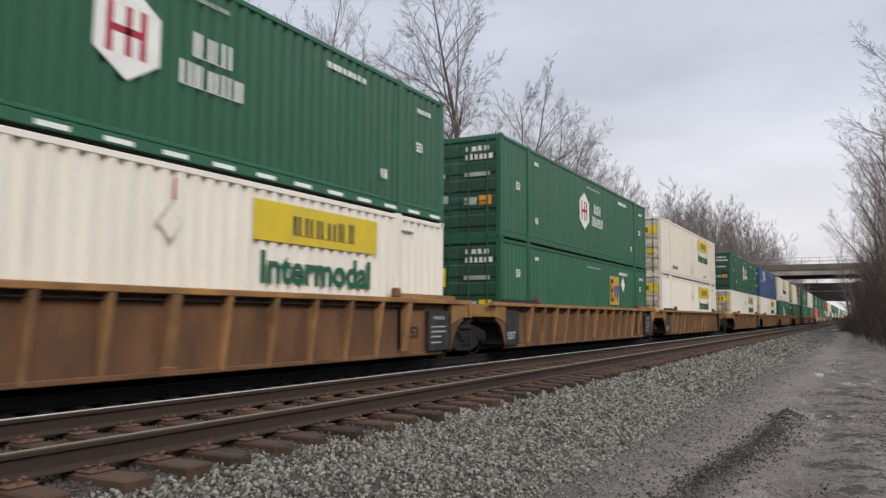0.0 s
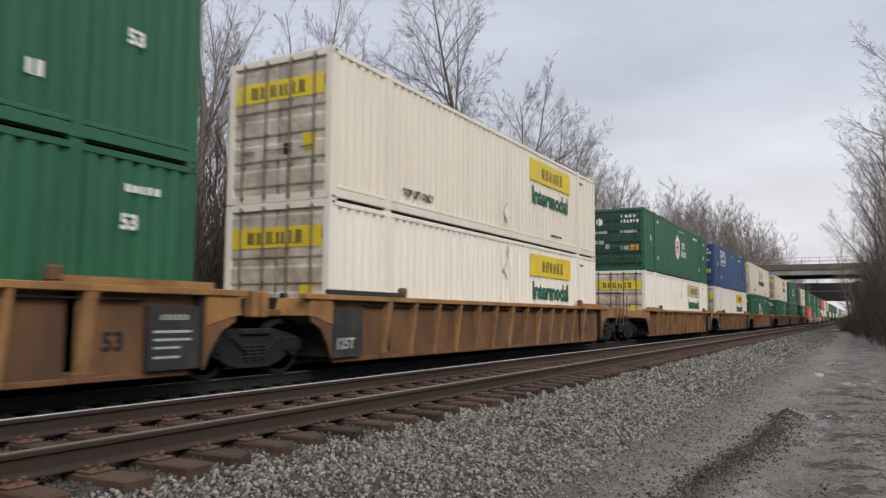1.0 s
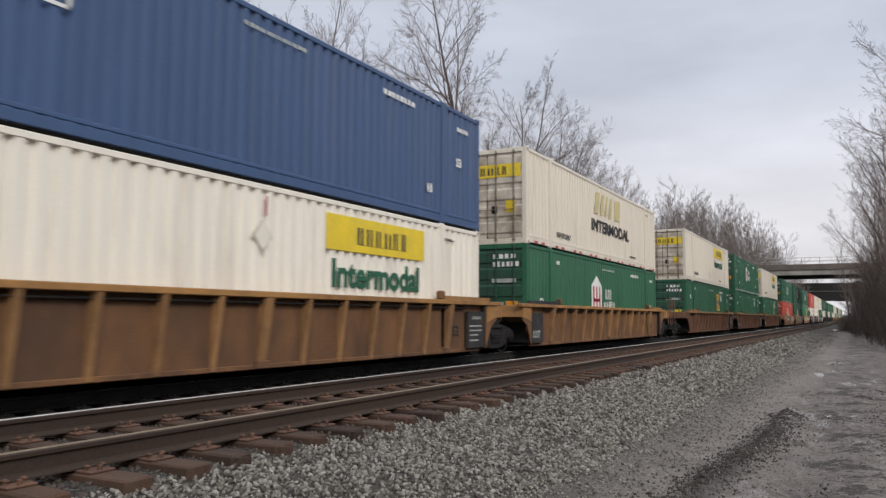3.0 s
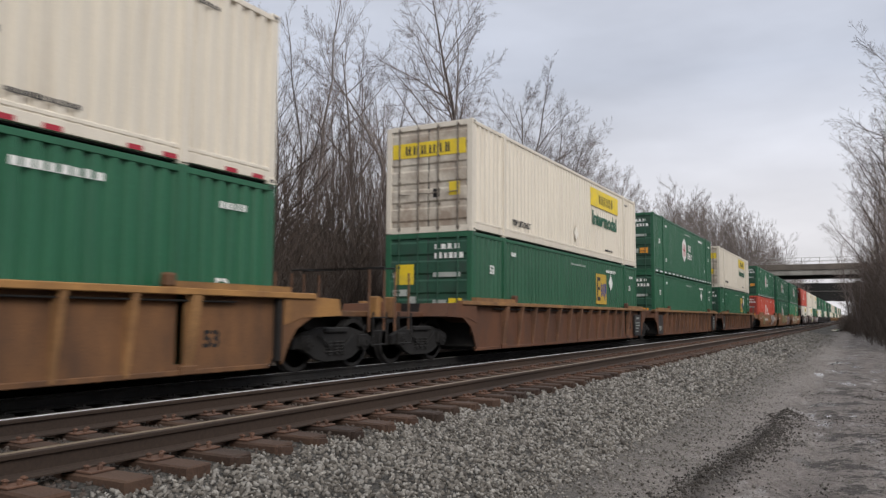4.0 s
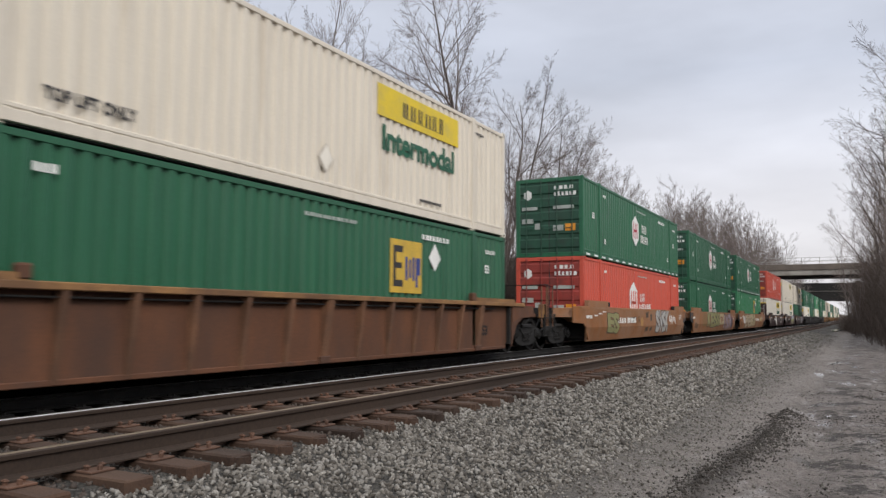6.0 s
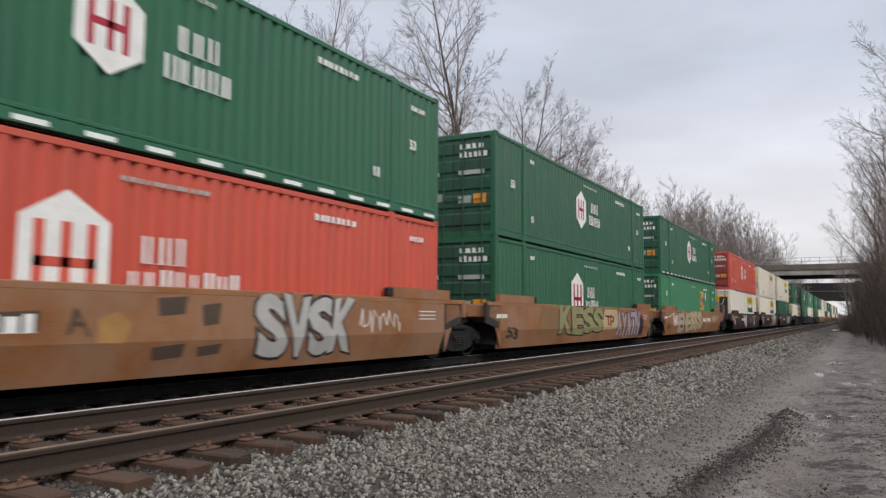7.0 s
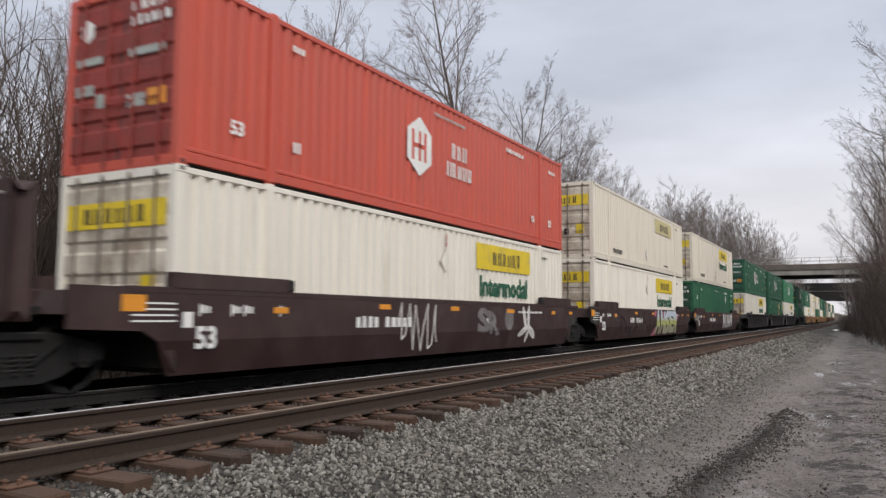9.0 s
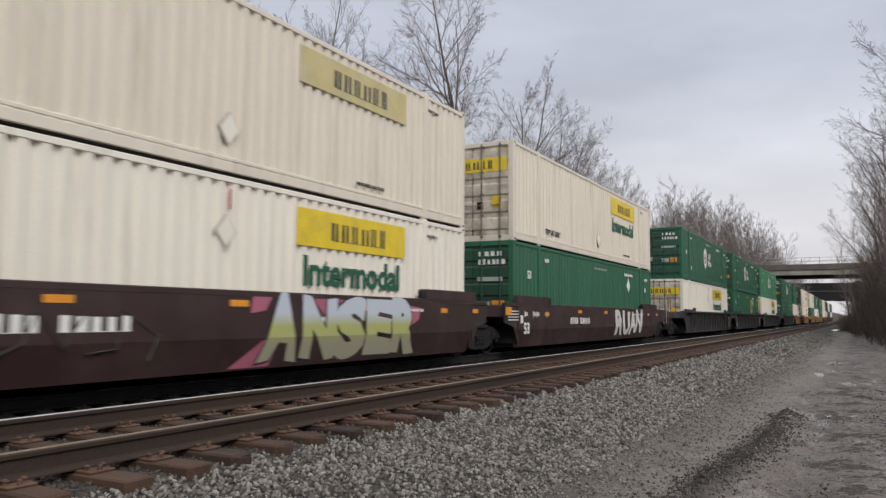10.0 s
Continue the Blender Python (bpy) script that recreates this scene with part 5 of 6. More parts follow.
        for a in (0.32, 0.95, 1.22, 2.05):
            part("stencil", bars(MB().box(x, a, 1.0, x + 0.003, a + 0.03, 1.18), x, a + 0.03, a + 0.24, 1.05, 1.16, 40, 2), M["lettering"], car, "small white load mark")
        part("stencil", MB().box(x, 0.02, 0.84, x + 0.003, 0.20, 1.06), M["lettering"], car, "white tag plate")
        for y0, y1, z0, z1, sd, n in ((4.2, 5.0, 0.80, 1.02, 41, 4), (5.2, 6.3, 0.80, 1.02, 44, 5), (9.9, 10.4, 0.80, 1.02, 42, 2), (12.0, 13.8, 1.12, 1.18, 43, 16)):
            part("stencil", bars(MB(), x, y0, y1, z0, z1, sd, n), M["lettering"], car, "white stencilled marking")
        for a, b, c in ((-1.0, -0.62, 1.06), (1.9, 2.25, 1.05), (5.0, 5.4, 1.15), (8.0, 8.4, 1.15), (11.2, 11.7, 1.12), (14.6, 14.9, 1.1), (16.2, 16.5, 1.1)):
            part("reflector", MB().cbox(x, a, c, x + 0.006, b, c + 0.10 + (0.12 if a < 0 else 0), 0.002), M["orange"], car, "yellow reflector strip")
    elif style == "orange":
        marks = [bars(MB(), x, -0.4, 0.3, 0.98, 1.1, 52, 4)] + [MB().box(x, 15.0, z, x + 0.003, 15.7, z + 0.02) for z in (0.95, 1.03, 1.11)]
        if first or last:
            y0 = 9.9 if last else 3.5
            marks += [bars(MB(), x, y0, y0 + 1.25, 0.80, 1.02, 51, 4), bars(MB(), x, y0 + 1.45, y0 + 2.85, 0.80, 1.02, 53, 6)]
            marks += [MB().box(x, 0.55 + 0.5 * k, z - 0.04, x + 0.003, 0.95 + 0.5 * k, z) for k, z in enumerate((1.10, 1.17, 1.24))]
        for mark in marks:
            part("stencil", mark, M["lettering"], car, "white stencilled marking")
    return car


def two_tone(name, middle, above, below):
    """Spray paint that fades from one colour to another with height on the car's side."""
    m = mat(name, middle, 0.55, vary=0.15, bump=0.0)
    t = m.node_tree
    b = t.nodes["Principled BSDF"]
    tc, sep, r = t.nodes.new("ShaderNodeTexCoord"), t.nodes.new("ShaderNodeSeparateXYZ"), t.nodes.new("ShaderNodeValToRGB")
    half = t.nodes.new("ShaderNodeMath")
    half.operation, half.inputs[1].default_value = "MULTIPLY", 0.5
    t.links.new(tc.outputs["Object"], sep.inputs[0])
    t.links.new(sep.outputs["Z"], half.inputs[0])
    t.links.new(half.outputs[0], r.inputs[0])
    ramp = r.color_ramp
    ramp.elements[0].position, ramp.elements[0].color = 0.27, (*below, 1)
    ramp.elements[1].position, ramp.elements[1].color = 0.53, (*above, 1)
    ramp.elements.new(0.36).color = (*middle, 1)
    ramp.elements.new(0.42).color = (*middle, 1)
    t.links.new(r.outputs[0], b.inputs["Base Color"])
    return m


GRAF = {
    "silver": mat("silver_spray_paint", (0.45, 0.44, 0.42), 0.5, vary=0.2, bump=0.0), "line": mat("black_spray_paint", (0.025, 0.022, 0.025), 0.6, vary=0.2, bump=0.0),
    "sand": mat("sand_spray_paint", (0.46, 0.37, 0.22), 0.6, vary=0.2, bump=0.0), "olive": mat("olive_spray_paint", (0.27, 0.26, 0.12), 0.6, vary=0.25, bump=0.0),
    "lilac": mat("lilac_spray_paint", (0.33, 0.28, 0.33), 0.6, vary=0.25, bump=0.0), "lime": two_tone("blue_to_lime_spray_paint", (0.40, 0.42, 0.15), (0.52, 0.57, 0.64), (0.36, 0.34, 0.24)),
    "pink": mat("pink_spray_paint", (0.40, 0.12, 0.18), 0.6, vary=0.2, bump=0.0), "white": mat("white_spray_paint", (0.62, 0.60, 0.58), 0.6, vary=0.25, bump=0.0),
    "umber": mat("dark_brown_buff_paint", (0.075, 0.050, 0.035), 0.7, vary=0.35, bump=0.0), "ochre": mat("ochre_touch_up_paint", (0.36, 0.19, 0.06), 0.65, vary=0.25, bump=0.0),
    "haze": mat("thin_green_overspray", (0.20, 0.15, 0.075), 0.7, vary=0.35, dirt=(0.25, 0.11, 0.04), dirt_amount=0.7, bump=0.0), "rust": mat("rust_red_spray_paint", (0.22, 0.05, 0.025), 0.6, vary=0.25, bump=0.0),
    "wine": mat("wine_red_spray_paint", (0.20, 0.02, 0.03), 0.6, vary=0.25, bump=0.0), "pale": mat("pale_sand_spray_paint", (0.44, 0.36, 0.25), 0.65, vary=0.25, dirt=(0.30, 0.20, 0.12), dirt_amount=0.4, bump=0.0),
    "grey": mat("grey_spray_paint", (0.19, 0.175, 0.17), 0.65, vary=0.35, dirt=(0.07, 0.05, 0.05), dirt_amount=0.5, bump=0.0)}

# top and lower container, car style, for each loaded well from the head of what passes
CONSIST = [
    ("hub_dash", "white", "ribbed"), ("hub", "emp", "ribbed"), ("cream", "white", "ribbed"),
    ("hub", "white_faded", "ribbed"), ("blue", "white", "ribbed"), ("swift", "hub_house", "ribbed"),
    ("cream", "emp", "ribbed_rust"), ("hub_dash", "plain_green", "ribbed_rust"), ("cream", "emp", "ribbed_rust"),
    ("hub_dash", "red_house", "orange"), ("hub", "hub_house", "orange"), ("hub_dash", "emp_light", "orange"),
    ("red", "white", "maroon"), ("cream_faded", "white", "maroon"), ("cream", "plain_green", "maroon"),
    ("hub", "white", "ribbed_black"), ("hub", "emp", "ribbed_black"), ("hub_light", "white", "ribbed_black"),
    ("hub", "plain_green", "ribbed_black"), ("hub", "white", "ribbed"), ("cream", "white", "ribbed"),
    ("cream", "emp", "ribbed"), ("hub", "white", "ribbed"), ("hub", "plain_green", "ribbed"),
    ("cream", "white", "ribbed_rust"), ("hub", "white", "ribbed_rust"), ("cream", "emp", "ribbed_rust"), ("hub", "white", "ribbed_rust")]
START = [-0.40, 19.04, 38.42, 62.08, 81.58, 100.95, 124.52, 144.06, 163.69, 186.70, 206.06, 225.62, 248.80, 268.38, 287.58, 311.21]
while len(START) < len(CONSIST):
    START.append(START[-1] + (23.7 if len(START) % 3 == 0 else 19.45))

MOVING = []
for slot, (upper, lower, style) in enumerate(CONSIST):
    y = START[slot]
    unit = well_car(style, slot % 3 == 0, slot % 3 == 2, slot, slot)
    if slot == 9:
        graffiti(unit, "SVSK", 9.95, 12.55, 0.30, 1.34, GRAF["silver"], GRAF["line"], 2)
        for y0, y1, z0, z1 in ((5.5, 6.3, 0.78, 1.06), (8.05, 8.5, 1.0, 1.28), (8.0, 8.5, 0.40, 0.62), (8.85, 9.15, 0.86, 1.2), (8.8, 9.2, 0.42, 0.6)):
            paint_patch(unit, [(y0, z0), (y1, z0 + 0.03), (y1 + 0.04, z1), (y0 - 0.03, z1 - 0.04)], GRAF["umber"], "buffed-out dark patch")
        paint_patch(unit, [(7.1, 0.66), (7.5, 0.64), (7.62, 0.9), (7.4, 1.06), (7.12, 0.96)], GRAF["ochre"], "ochre touch-up patch")
        graffiti(unit, "A", 6.66, 6.98, 0.74, 1.06, GRAF["umber"], GRAF["ochre"], 61, 0.02, 0.01)
        graffiti(unit, "ES", 2.2, 3.7, 0.4, 1.2, GRAF["olive"], GRAF["umber"], 62)
        scribble(unit, 12.8, 14.2, 0.7, 1.15, GRAF["white"], 4)
    if slot == 10:
        paint_patch(unit, [(2.6, 0.55), (4.4, 0.50), (4.5, 1.36), (2.9, 1.36)], GRAF["haze"], "thin greenish overspray")
        graffiti(unit, "KESS", 4.4, 9.0, 0.42, 1.37, GRAF["olive"], GRAF["line"], 5)
        paint_patch(unit, [(9.0, 0.55), (10.9, 0.60), (11.1, 0.9), (10.9, 1.30), (9.3, 1.34), (8.9, 0.9)], GRAF["sand"], "sandy spray-painted block")
        graffiti(unit, "TP", 9.4, 10.5, 0.66, 1.1, GRAF["rust"], GRAF["rust"], 6, 0.02, 0.01)
        graffiti(unit, "AYATN", 10.9, 14.3, 0.24, 1.28, GRAF["lilac"], GRAF["line"], 7)
        paint_patch(unit, [(14.3, 0.22), (15.1, 0.22), (15.12, 1.12), (14.3, 1.12)], GRAF["wine"], "wine-red spray-painted border")
        paint_patch(unit, [(14.34, 0.30), (14.98, 0.30), (15.0, 1.02), (14.34, 1.02)], GRAF["line"], "black spray-painted box", 0.0045)
        graffiti(unit, "53", 0.3, 1.1, 0.42, 0.74, GRAF["umber"], GRAF["umber"], 63, 0.02, 0.01)
    if slot == 11:
        graffiti(unit, "ENE", 2.9, 6.2, 0.24, 1.34, GRAF["pale"], GRAF["umber"], 9)
        graffiti(unit, "SS", 6.1, 8.3, 0.24, 1.38, GRAF["sand"], GRAF["line"], 64, 0.10, 0.04)
        graffiti(unit, "S", 8.35, 9.6, 0.24, 1.38, GRAF["sand"], GRAF["line"], 65, 0.10, 0.04)
        graffiti(unit, "53", 0.3, 0.95, 0.46, 0.76, GRAF["umber"], GRAF["umber"], 66, 0.02, 0.01)
        scribble(unit, 1.6, 2.8, 0.6, 1.2, GRAF["white"], 10)
        scribble(unit, 13.2, 15.0, 0.7, 1.2, GRAF["sand"], 11)
    if slot == 12:
        scribble(unit, 5.7, 7.4, 0.28, 1.3, GRAF["white"], 12, 4)
        graffiti(unit, "SR", 9.4, 10.7, 0.55, 1.2, GRAF["grey"], M["maroon"], 13)
        for py, pz, a, b, turn in ((11.35, 0.95, 0.30, 0.30, 0.0), (12.45, 0.95, 0.38, 0.10, 1.9), (12.72, 1.02, 0.34, 0.09, 1.45), (12.35, 0.62, 0.36, 0.10, 0.35), (12.95, 0.60, 0.40, 0.11, -0.5), (12.68, 0.50, 0.22, 0.09, 1.2)):
            ring = [(a * math.cos(k * 0.524), b * math.sin(k * 0.524)) for k in range(12)]
            paint_patch(unit, [(py + p * math.cos(turn) - q * math.sin(turn), pz + p * math.sin(turn) + q * math.cos(turn)) for p, q in ring], GRAF["grey"] if a == b else GRAF["white"],
                        "soft round overspray" if a == b else "white spray-painted petal", 0.002 + 0.001 * (round(py * 10) % 4))
    if slot == 13:
        paint_patch(unit, [(8.1, 0.20), (9.0, 0.20), (9.2, 0.75), (8.75, 0.62)], GRAF["pink"], "pink spray-painted flare")
        paint_patch(unit, [(8.45, 1.05), (8.8, 1.1), (8.95, 1.34), (8.5, 1.36)], GRAF["pink"], "pink spray-painted fleck")
        paint_patch(unit, [(10.6, 0.8), (13.2, 0.8), (13.6, 0.95), (13.7, 1.2), (11.6, 1.36), (9.9, 1.36)], GRAF["pink"], "pink spray-painted backing")
        graffiti(unit, "ANSER", 8.75, 13.5, 0.20, 1.385, GRAF["lime"], GRAF["line"], 14, 0.10, 0.04)
        scribble(unit, 2.2, 7.0, 0.4, 1.1, M["black_car"], 17)
    if slot == 14:
        graffiti(unit, "RUAN", 9.5, 13.5, 0.30, 1.30, GRAF["white"], GRAF["line"], 18)
    for ob, z in ((unit, TRAIN_RAIL), (container(lower, False, slot), 0.140), (container(upper, True, slot + 50), 0.140 + TALL + 0.002)):
        MOVING.append((ob, y, z))


# seconds and the metres by which the train lags an even run of 26.9 m/s
LAG = [(0.0, -0.15), (0.5, -0.55), (1.0, -0.28), (1.5, 0.16), (2.0, -0.43), (2.5, 0.16), (4.0, 0.10), (4.5, 0.10), (5.0, -0.42), (5.5, 0.03), (7.0, 0.30), (7.5, 0.17), (8.0, -0.12),
       (8.5, 0.20), (9.0, 0.06), (9.5, -0.24), (10.0, 0.07)]


def motions():
    for ob, y, z in MOVING:
        walk(ob, [(t, pose(TRAIN_X, y - 26.928 * t + 0.01367 * t * t + d, z)) for t, d in LAG])
    # wheels roll towards the camera
    for w, y in WHEELS[:44]:
        walk(w, [(i / 30, pose(0, y, 0.482, 88.0 * i)) for i in range(301)])

# ---------------------------------------------------------------- woods


class Twigs:
    """Fast collector of thin tapered tubes."""

    def __init__(self):
        self.v, self.f = [], []

    def limb(self, pts, radii, sides):
        n = len(self.v)
        for i, p in enumerate(pts):
            d = pts[min(i + 1, len(pts) - 1)] - pts[max(i - 1, 0)]
            a = d.cross(Vector((0.31, 0.93, 0.2))).normalized()
            b = d.cross(a).normalized()
            for s in range(sides):
                w = 2 * math.pi * s / sides
                q = p + (a * math.cos(w) + b * math.sin(w)) * radii[i]
                self.v.append((q.x, q.y, q.z))
        for i in range(len(pts) - 1):
            o = n + i * sides
            for s in range(sides):
                e = (s + 1) % sides
                self.f.append((o + s, o + e, o + sides + e, o + sides + s))

    def mesh(self, name, material, smooth=True):
        me = bpy.data.meshes.new(name)
        me.from_pydata(self.v, [], self.f)
        me.materials.append(material)
        if smooth:
            me.shade_smooth()
        return me


def grow(tw, rnd, p, d, length, radius, level, spec, thin):
    """One limb with its own side limbs. spec: for each level (steps, sides, side limbs, their share of length, spread, lift)."""
    steps, sides, kids, share, spread, lift = spec[level]
    pts, radii = [p.copy()], [radius]
    dirs = [d.copy()]
    for i in range(steps):
        d = (d + Vector((rnd.uniform(-1, 1), rnd.uniform(-1, 1), rnd.uniform(-1, 1))) * 0.17 + Vector((0, 0, lift))).normalized()
        p = p + d * (length / steps)
        pts.append(p.copy())
        dirs.append(d.copy())
        u = (i + 1) / steps
        radii.append(max(thin, radius * (1 - 0.85 * u)))
    tw[0 if level == 0 else 1].limb(pts, radii, sides)
    if level + 1 >= len(spec):
        return
    start = 0.30 if level == 0 else 0.15
    for k in range(kids):
        u = start + (1 - start) * (k + rnd.random()) / kids
        i = min(int(u * steps), steps - 1)
        w = u * steps - i
        q = pts[i].lerp(pts[i + 1], w)
        r = radii[i] + (radii[i + 1] - radii[i]) * w
        az = rnd.uniform(0, 2 * math.pi)
        side = dirs[i].cross(Vector((math.cos(az), math.sin(az), 0.3))).normalized()
        ang = spread * rnd.uniform(0.65, 1.25)
        dd = (dirs[i] * math.cos(ang) + side * math.sin(ang)).normalized()
        ll = length * share * (1.15 - 0.65 * u) * rnd.uniform(0.6, 1.2)
        grow(tw, rnd, q, dd, ll, min(r * 0.60, max(thin * 1.4, ll * 0.0115)), level + 1, spec, thin)


RICH = [(9, 7, 18, 0.44, 0.80, 0.05), (5, 4, 10, 0.44, 0.66, 0.08), (3, 3, 6, 0.48, 0.62, 0.05), (2, 3, 4, 0.5, 0.6, 0.05), (1, 3, 0, 0, 0, 0)]
FORK = [(8, 6, 11, 0.42, 0.68, 0.06), (4, 4, 9, 0.44, 0.62, 0.08), (3, 3, 6, 0.48, 0.6, 0.05), (2, 3, 4, 0.5, 0.6, 0.05), (1, 3, 0, 0, 0, 0)]
PLAIN = [(8, 6, 14, 0.34, 0.62, 0.06), (4, 3, 8, 0.45, 0.6, 0.10), (2, 3, 7, 0.5, 0.6, 0.06), (1, 3, 0, 0, 0, 0)]
POLE = [(8, 6, 14, 0.24, 0.55, 0.08), (3, 3, 7, 0.45, 0.6, 0.10), (2, 3, 4, 0.5, 0.6, 0.02), (1, 3, 0, 0, 0, 0)]
FAR = [(6, 4, 13, 0.34, 0.60, 0.06), (3, 3, 7, 0.46, 0.6, 0.10), (1, 3, 5, 0.5, 0.6, 0.05), (1, 3, 0, 0, 0, 0)]


def tree_kind(seed, spec, height, radius, lean=0.06, fork=0, thin=0.0045):
    rnd = random.Random(seed)
    tw = (Twigs(), Twigs())
    d = Vector((rnd.uniform(-lean, lean), rnd.uniform(-lean, lean), 1)).normalized()
    if fork:
        for k in range(fork):
            dd = Vector((math.cos(2.1 * k + seed) * 0.22, math.sin(2.1 * k + seed) * 0.22, 1)).normalized()
            grow(tw, rnd, Vector((0, 0, -0.4)), dd, height * rnd.uniform(0.85, 1.0), radius * 0.8, 0, spec, thin)
    else:
        grow(tw, rnd, Vector((0, 0, -0.4)), d, height, radius, 0, spec, thin)
    ob = thing("bare_tree", "leafless tree with grey-brown bark and fine twigs", "tree", "trees of the lineside woods")
    part("trunk", tw[0].mesh("trunk", M["bark"]), None, ob, "tapered grey-brown trunk")
    part("crown", tw[1].mesh("crown", M["twig"]), None, ob, "bare limbs and twigs")
    return ob


def plant(proto, used, x, y, size, turn, lean=(0, 0)):
    m = pose(x, y, ground_height(x, y) - 0.05, lean[0], lean[1], turn)
    if proto not in used:
        used.add(proto)
        proto.matrix_basis = m
        ob = proto
    else:
        ob = copy_thing(proto, m)
    ob.scale = (size, size, size)
    return ob


def build_woods():
    rnd = random.Random(21)
    used = set()
    rich = [tree_kind(s, RICH, 15.0, 0.17) for s in (1, 2)] + [tree_kind(4, FORK, 15.0, 0.14, fork=2)]
    plain = [tree_kind(s, PLAIN, 15.0, 0.13, thin=0.006) for s in (11, 12, 13)]
    pole = [tree_kind(s, POLE, 14.0, 0.085, thin=0.0055) for s in (21, 22, 23)]
    far = []
    for seed in (31, 32, 33):
        tw = (Twigs(), Twigs())
        grow(tw, random.Random(seed), Vector((0, 0, -0.4)), Vector((0.03, 0.02, 1)).normalized(), 14.0, 0.15, 0, FAR, 0.010)
        for w in tw[1:]:
            n = len(tw[0].v)
            tw[0].v += w.v
            tw[0].f += [tuple(n + i for i in q) for q in w.f]
        far.append((np.array(tw[0].v), np.array(tw[0].f)))
    stand_v, stand_f = [], []

    def stand(x, y, size, turn):
        v, f = far[rnd.randrange(3)]
        c, s_ = math.cos(radians(turn)), math.sin(radians(turn))
        q = v @ np.array(((c, s_, 0), (-s_, c, 0), (0, 0, 1))) * size + np.array((x, y, ground_height(x, y) - 0.05))
        stand_f.append(f + sum(len(k) for k in stand_v))
        stand_v.append(q)

    # tall trees that stand out above the train
    for x, y, k, s, t in ((-20.0, 33.5, 2, 1.18, 200), (-19.5, 37.5, 0, 1.10, 80), (-19.0, 41.5, 2, 0.96, 140), (-19.0, 45.5, 0, 0.88, 310),
                          (-18.6, 50.5, 1, 0.80, 250), (-18.5, 55.0, 2, 0.74, 30), (-18.2, 60.0, 0, 0.68, 100), (-18.5, 66.0, 1, 0.66, 170), (-20.6, 29.0, 1, 0.72, 65), (-19.4, 48.0, 2, 0.84, 20), (-18.6, 53.0, 0, 0.76, 210),
                          (-18.4, 57.5, 1, 0.70, 330), (-18.2, 63.0, 2, 0.67, 280), (-17.6, 70.0, 0, 0.66, 60), (-17.0, 75.0, 2, 0.68, 120), (-17.5, 16.5, 1, 0.85, 130)):
        plant(rich[k], used, x, y, s, t)
    plant(pole[0], used, -20.2, 25.4, 1.0, 40)
    y = 3.0
    while y < 72:
        for x0, x1, kinds in ((-18.2, -15.5, pole + plain[:1]), (-21.5, -18.5, plain + pole), (-26, -22, plain + pole), (-33, -27, plain)):
            for _ in range(2 if x0 < -26 and y > 25 else 1):
                if rnd.random() < (0.52 if y > 25 else 0.40):
                    plant(rnd.choice(kinds), used, rnd.uniform(x0, x1), y + rnd.uniform(-1.2, 1.2), rnd.uniform(0.50, 0.80) * (1.0 if x0 < -20 else 0.85) * (1 if y < 45 else 0.85), rnd.uniform(0, 360),
                          (rnd.uniform(-5, 5), rnd.uniform(-5, 5)))
        y += 2.3
    y = 3.0
    while y < 90:
        stand(rnd.uniform(-46, -24), y + rnd.uniform(-1.5, 1.5), rnd.uniform(0.6, 0.95), rnd.uniform(0, 360))
        y += 1.5
    # the woods come closer to the line towards the bridge, and stand taller there
    y = 66
    while y < 128:
        tall = 9.4 + 0.105 * (y - 58)
        for x0, x1 in ((-15.2, -13.6), (-18.5, -15.2), (-23, -18.5)):
            x = rnd.uniform(x0, x1)
            stand(x, y + rnd.uniform(-0.9, 0.9), (tall * (1 + 0.035 * (-14 - x)) - ground_height(x, y)) / 14.0 * rnd.uniform(0.74, 1.0), rnd.uniform(0, 360))
        y += 2.1
    while y < 320:
        for x0, x1 in ((-18.5, -14.0), (-26, -18.5)):
            stand(rnd.uniform(x0, x1), y + rnd.uniform(-1.5, 1.5), rnd.uniform(0.8, 1.2), rnd.uniform(0, 360))
        y += 5.5
    # trees over the road on the other side
    for x, y, k, s, t in ((3.9, 50, 0, 1.0, 60), (3.9, 58, 2, 1.05, 150), (2.3, 66, 1, 1.0, 220), (2.6, 75, 2, 0.95, 10), (3.0, 84, 0, 1.0, 300), (2.4, 93, 1, 1.0, 100),
                          (2.6, 102, 2, 1.0, 190)):
        plant(rich[k], used, x, y, s, t)
    y = 46
    while y < 128:
        for _ in range(3):
            plant(rnd.choice(plain + pole), used, rnd.uniform(1.5, 8) - 0.04 * (y - 46), y + rnd.uniform(-2, 2), rnd.uniform(0.35, 0.85), rnd.uniform(0, 360))
        y += 4.5
    for i in range(60):
        stand(rnd.uniform(-1, 14), rnd.uniform(145, 400), rnd.uniform(0.6, 0.9), rnd.uniform(0, 360))
    v, f = np.concatenate(stand_v), np.concatenate(stand_f)
    me = bpy.data.meshes.new("far_woods")
    me.vertices.add(len(v))
    me.vertices.foreach_set("co", v.astype(np.float32).ravel())
    me.loops.add(f.size)
    me.loops.foreach_set("vertex_index", f.astype(np.int32).ravel())
    me.polygons.add(len(f))
    me.polygons.foreach_set("loop_start", np.arange(0, f.size, 4, dtype=np.int32))
    me.update(calc_edges=True)
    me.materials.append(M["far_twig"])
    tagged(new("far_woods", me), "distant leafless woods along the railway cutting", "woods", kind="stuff")


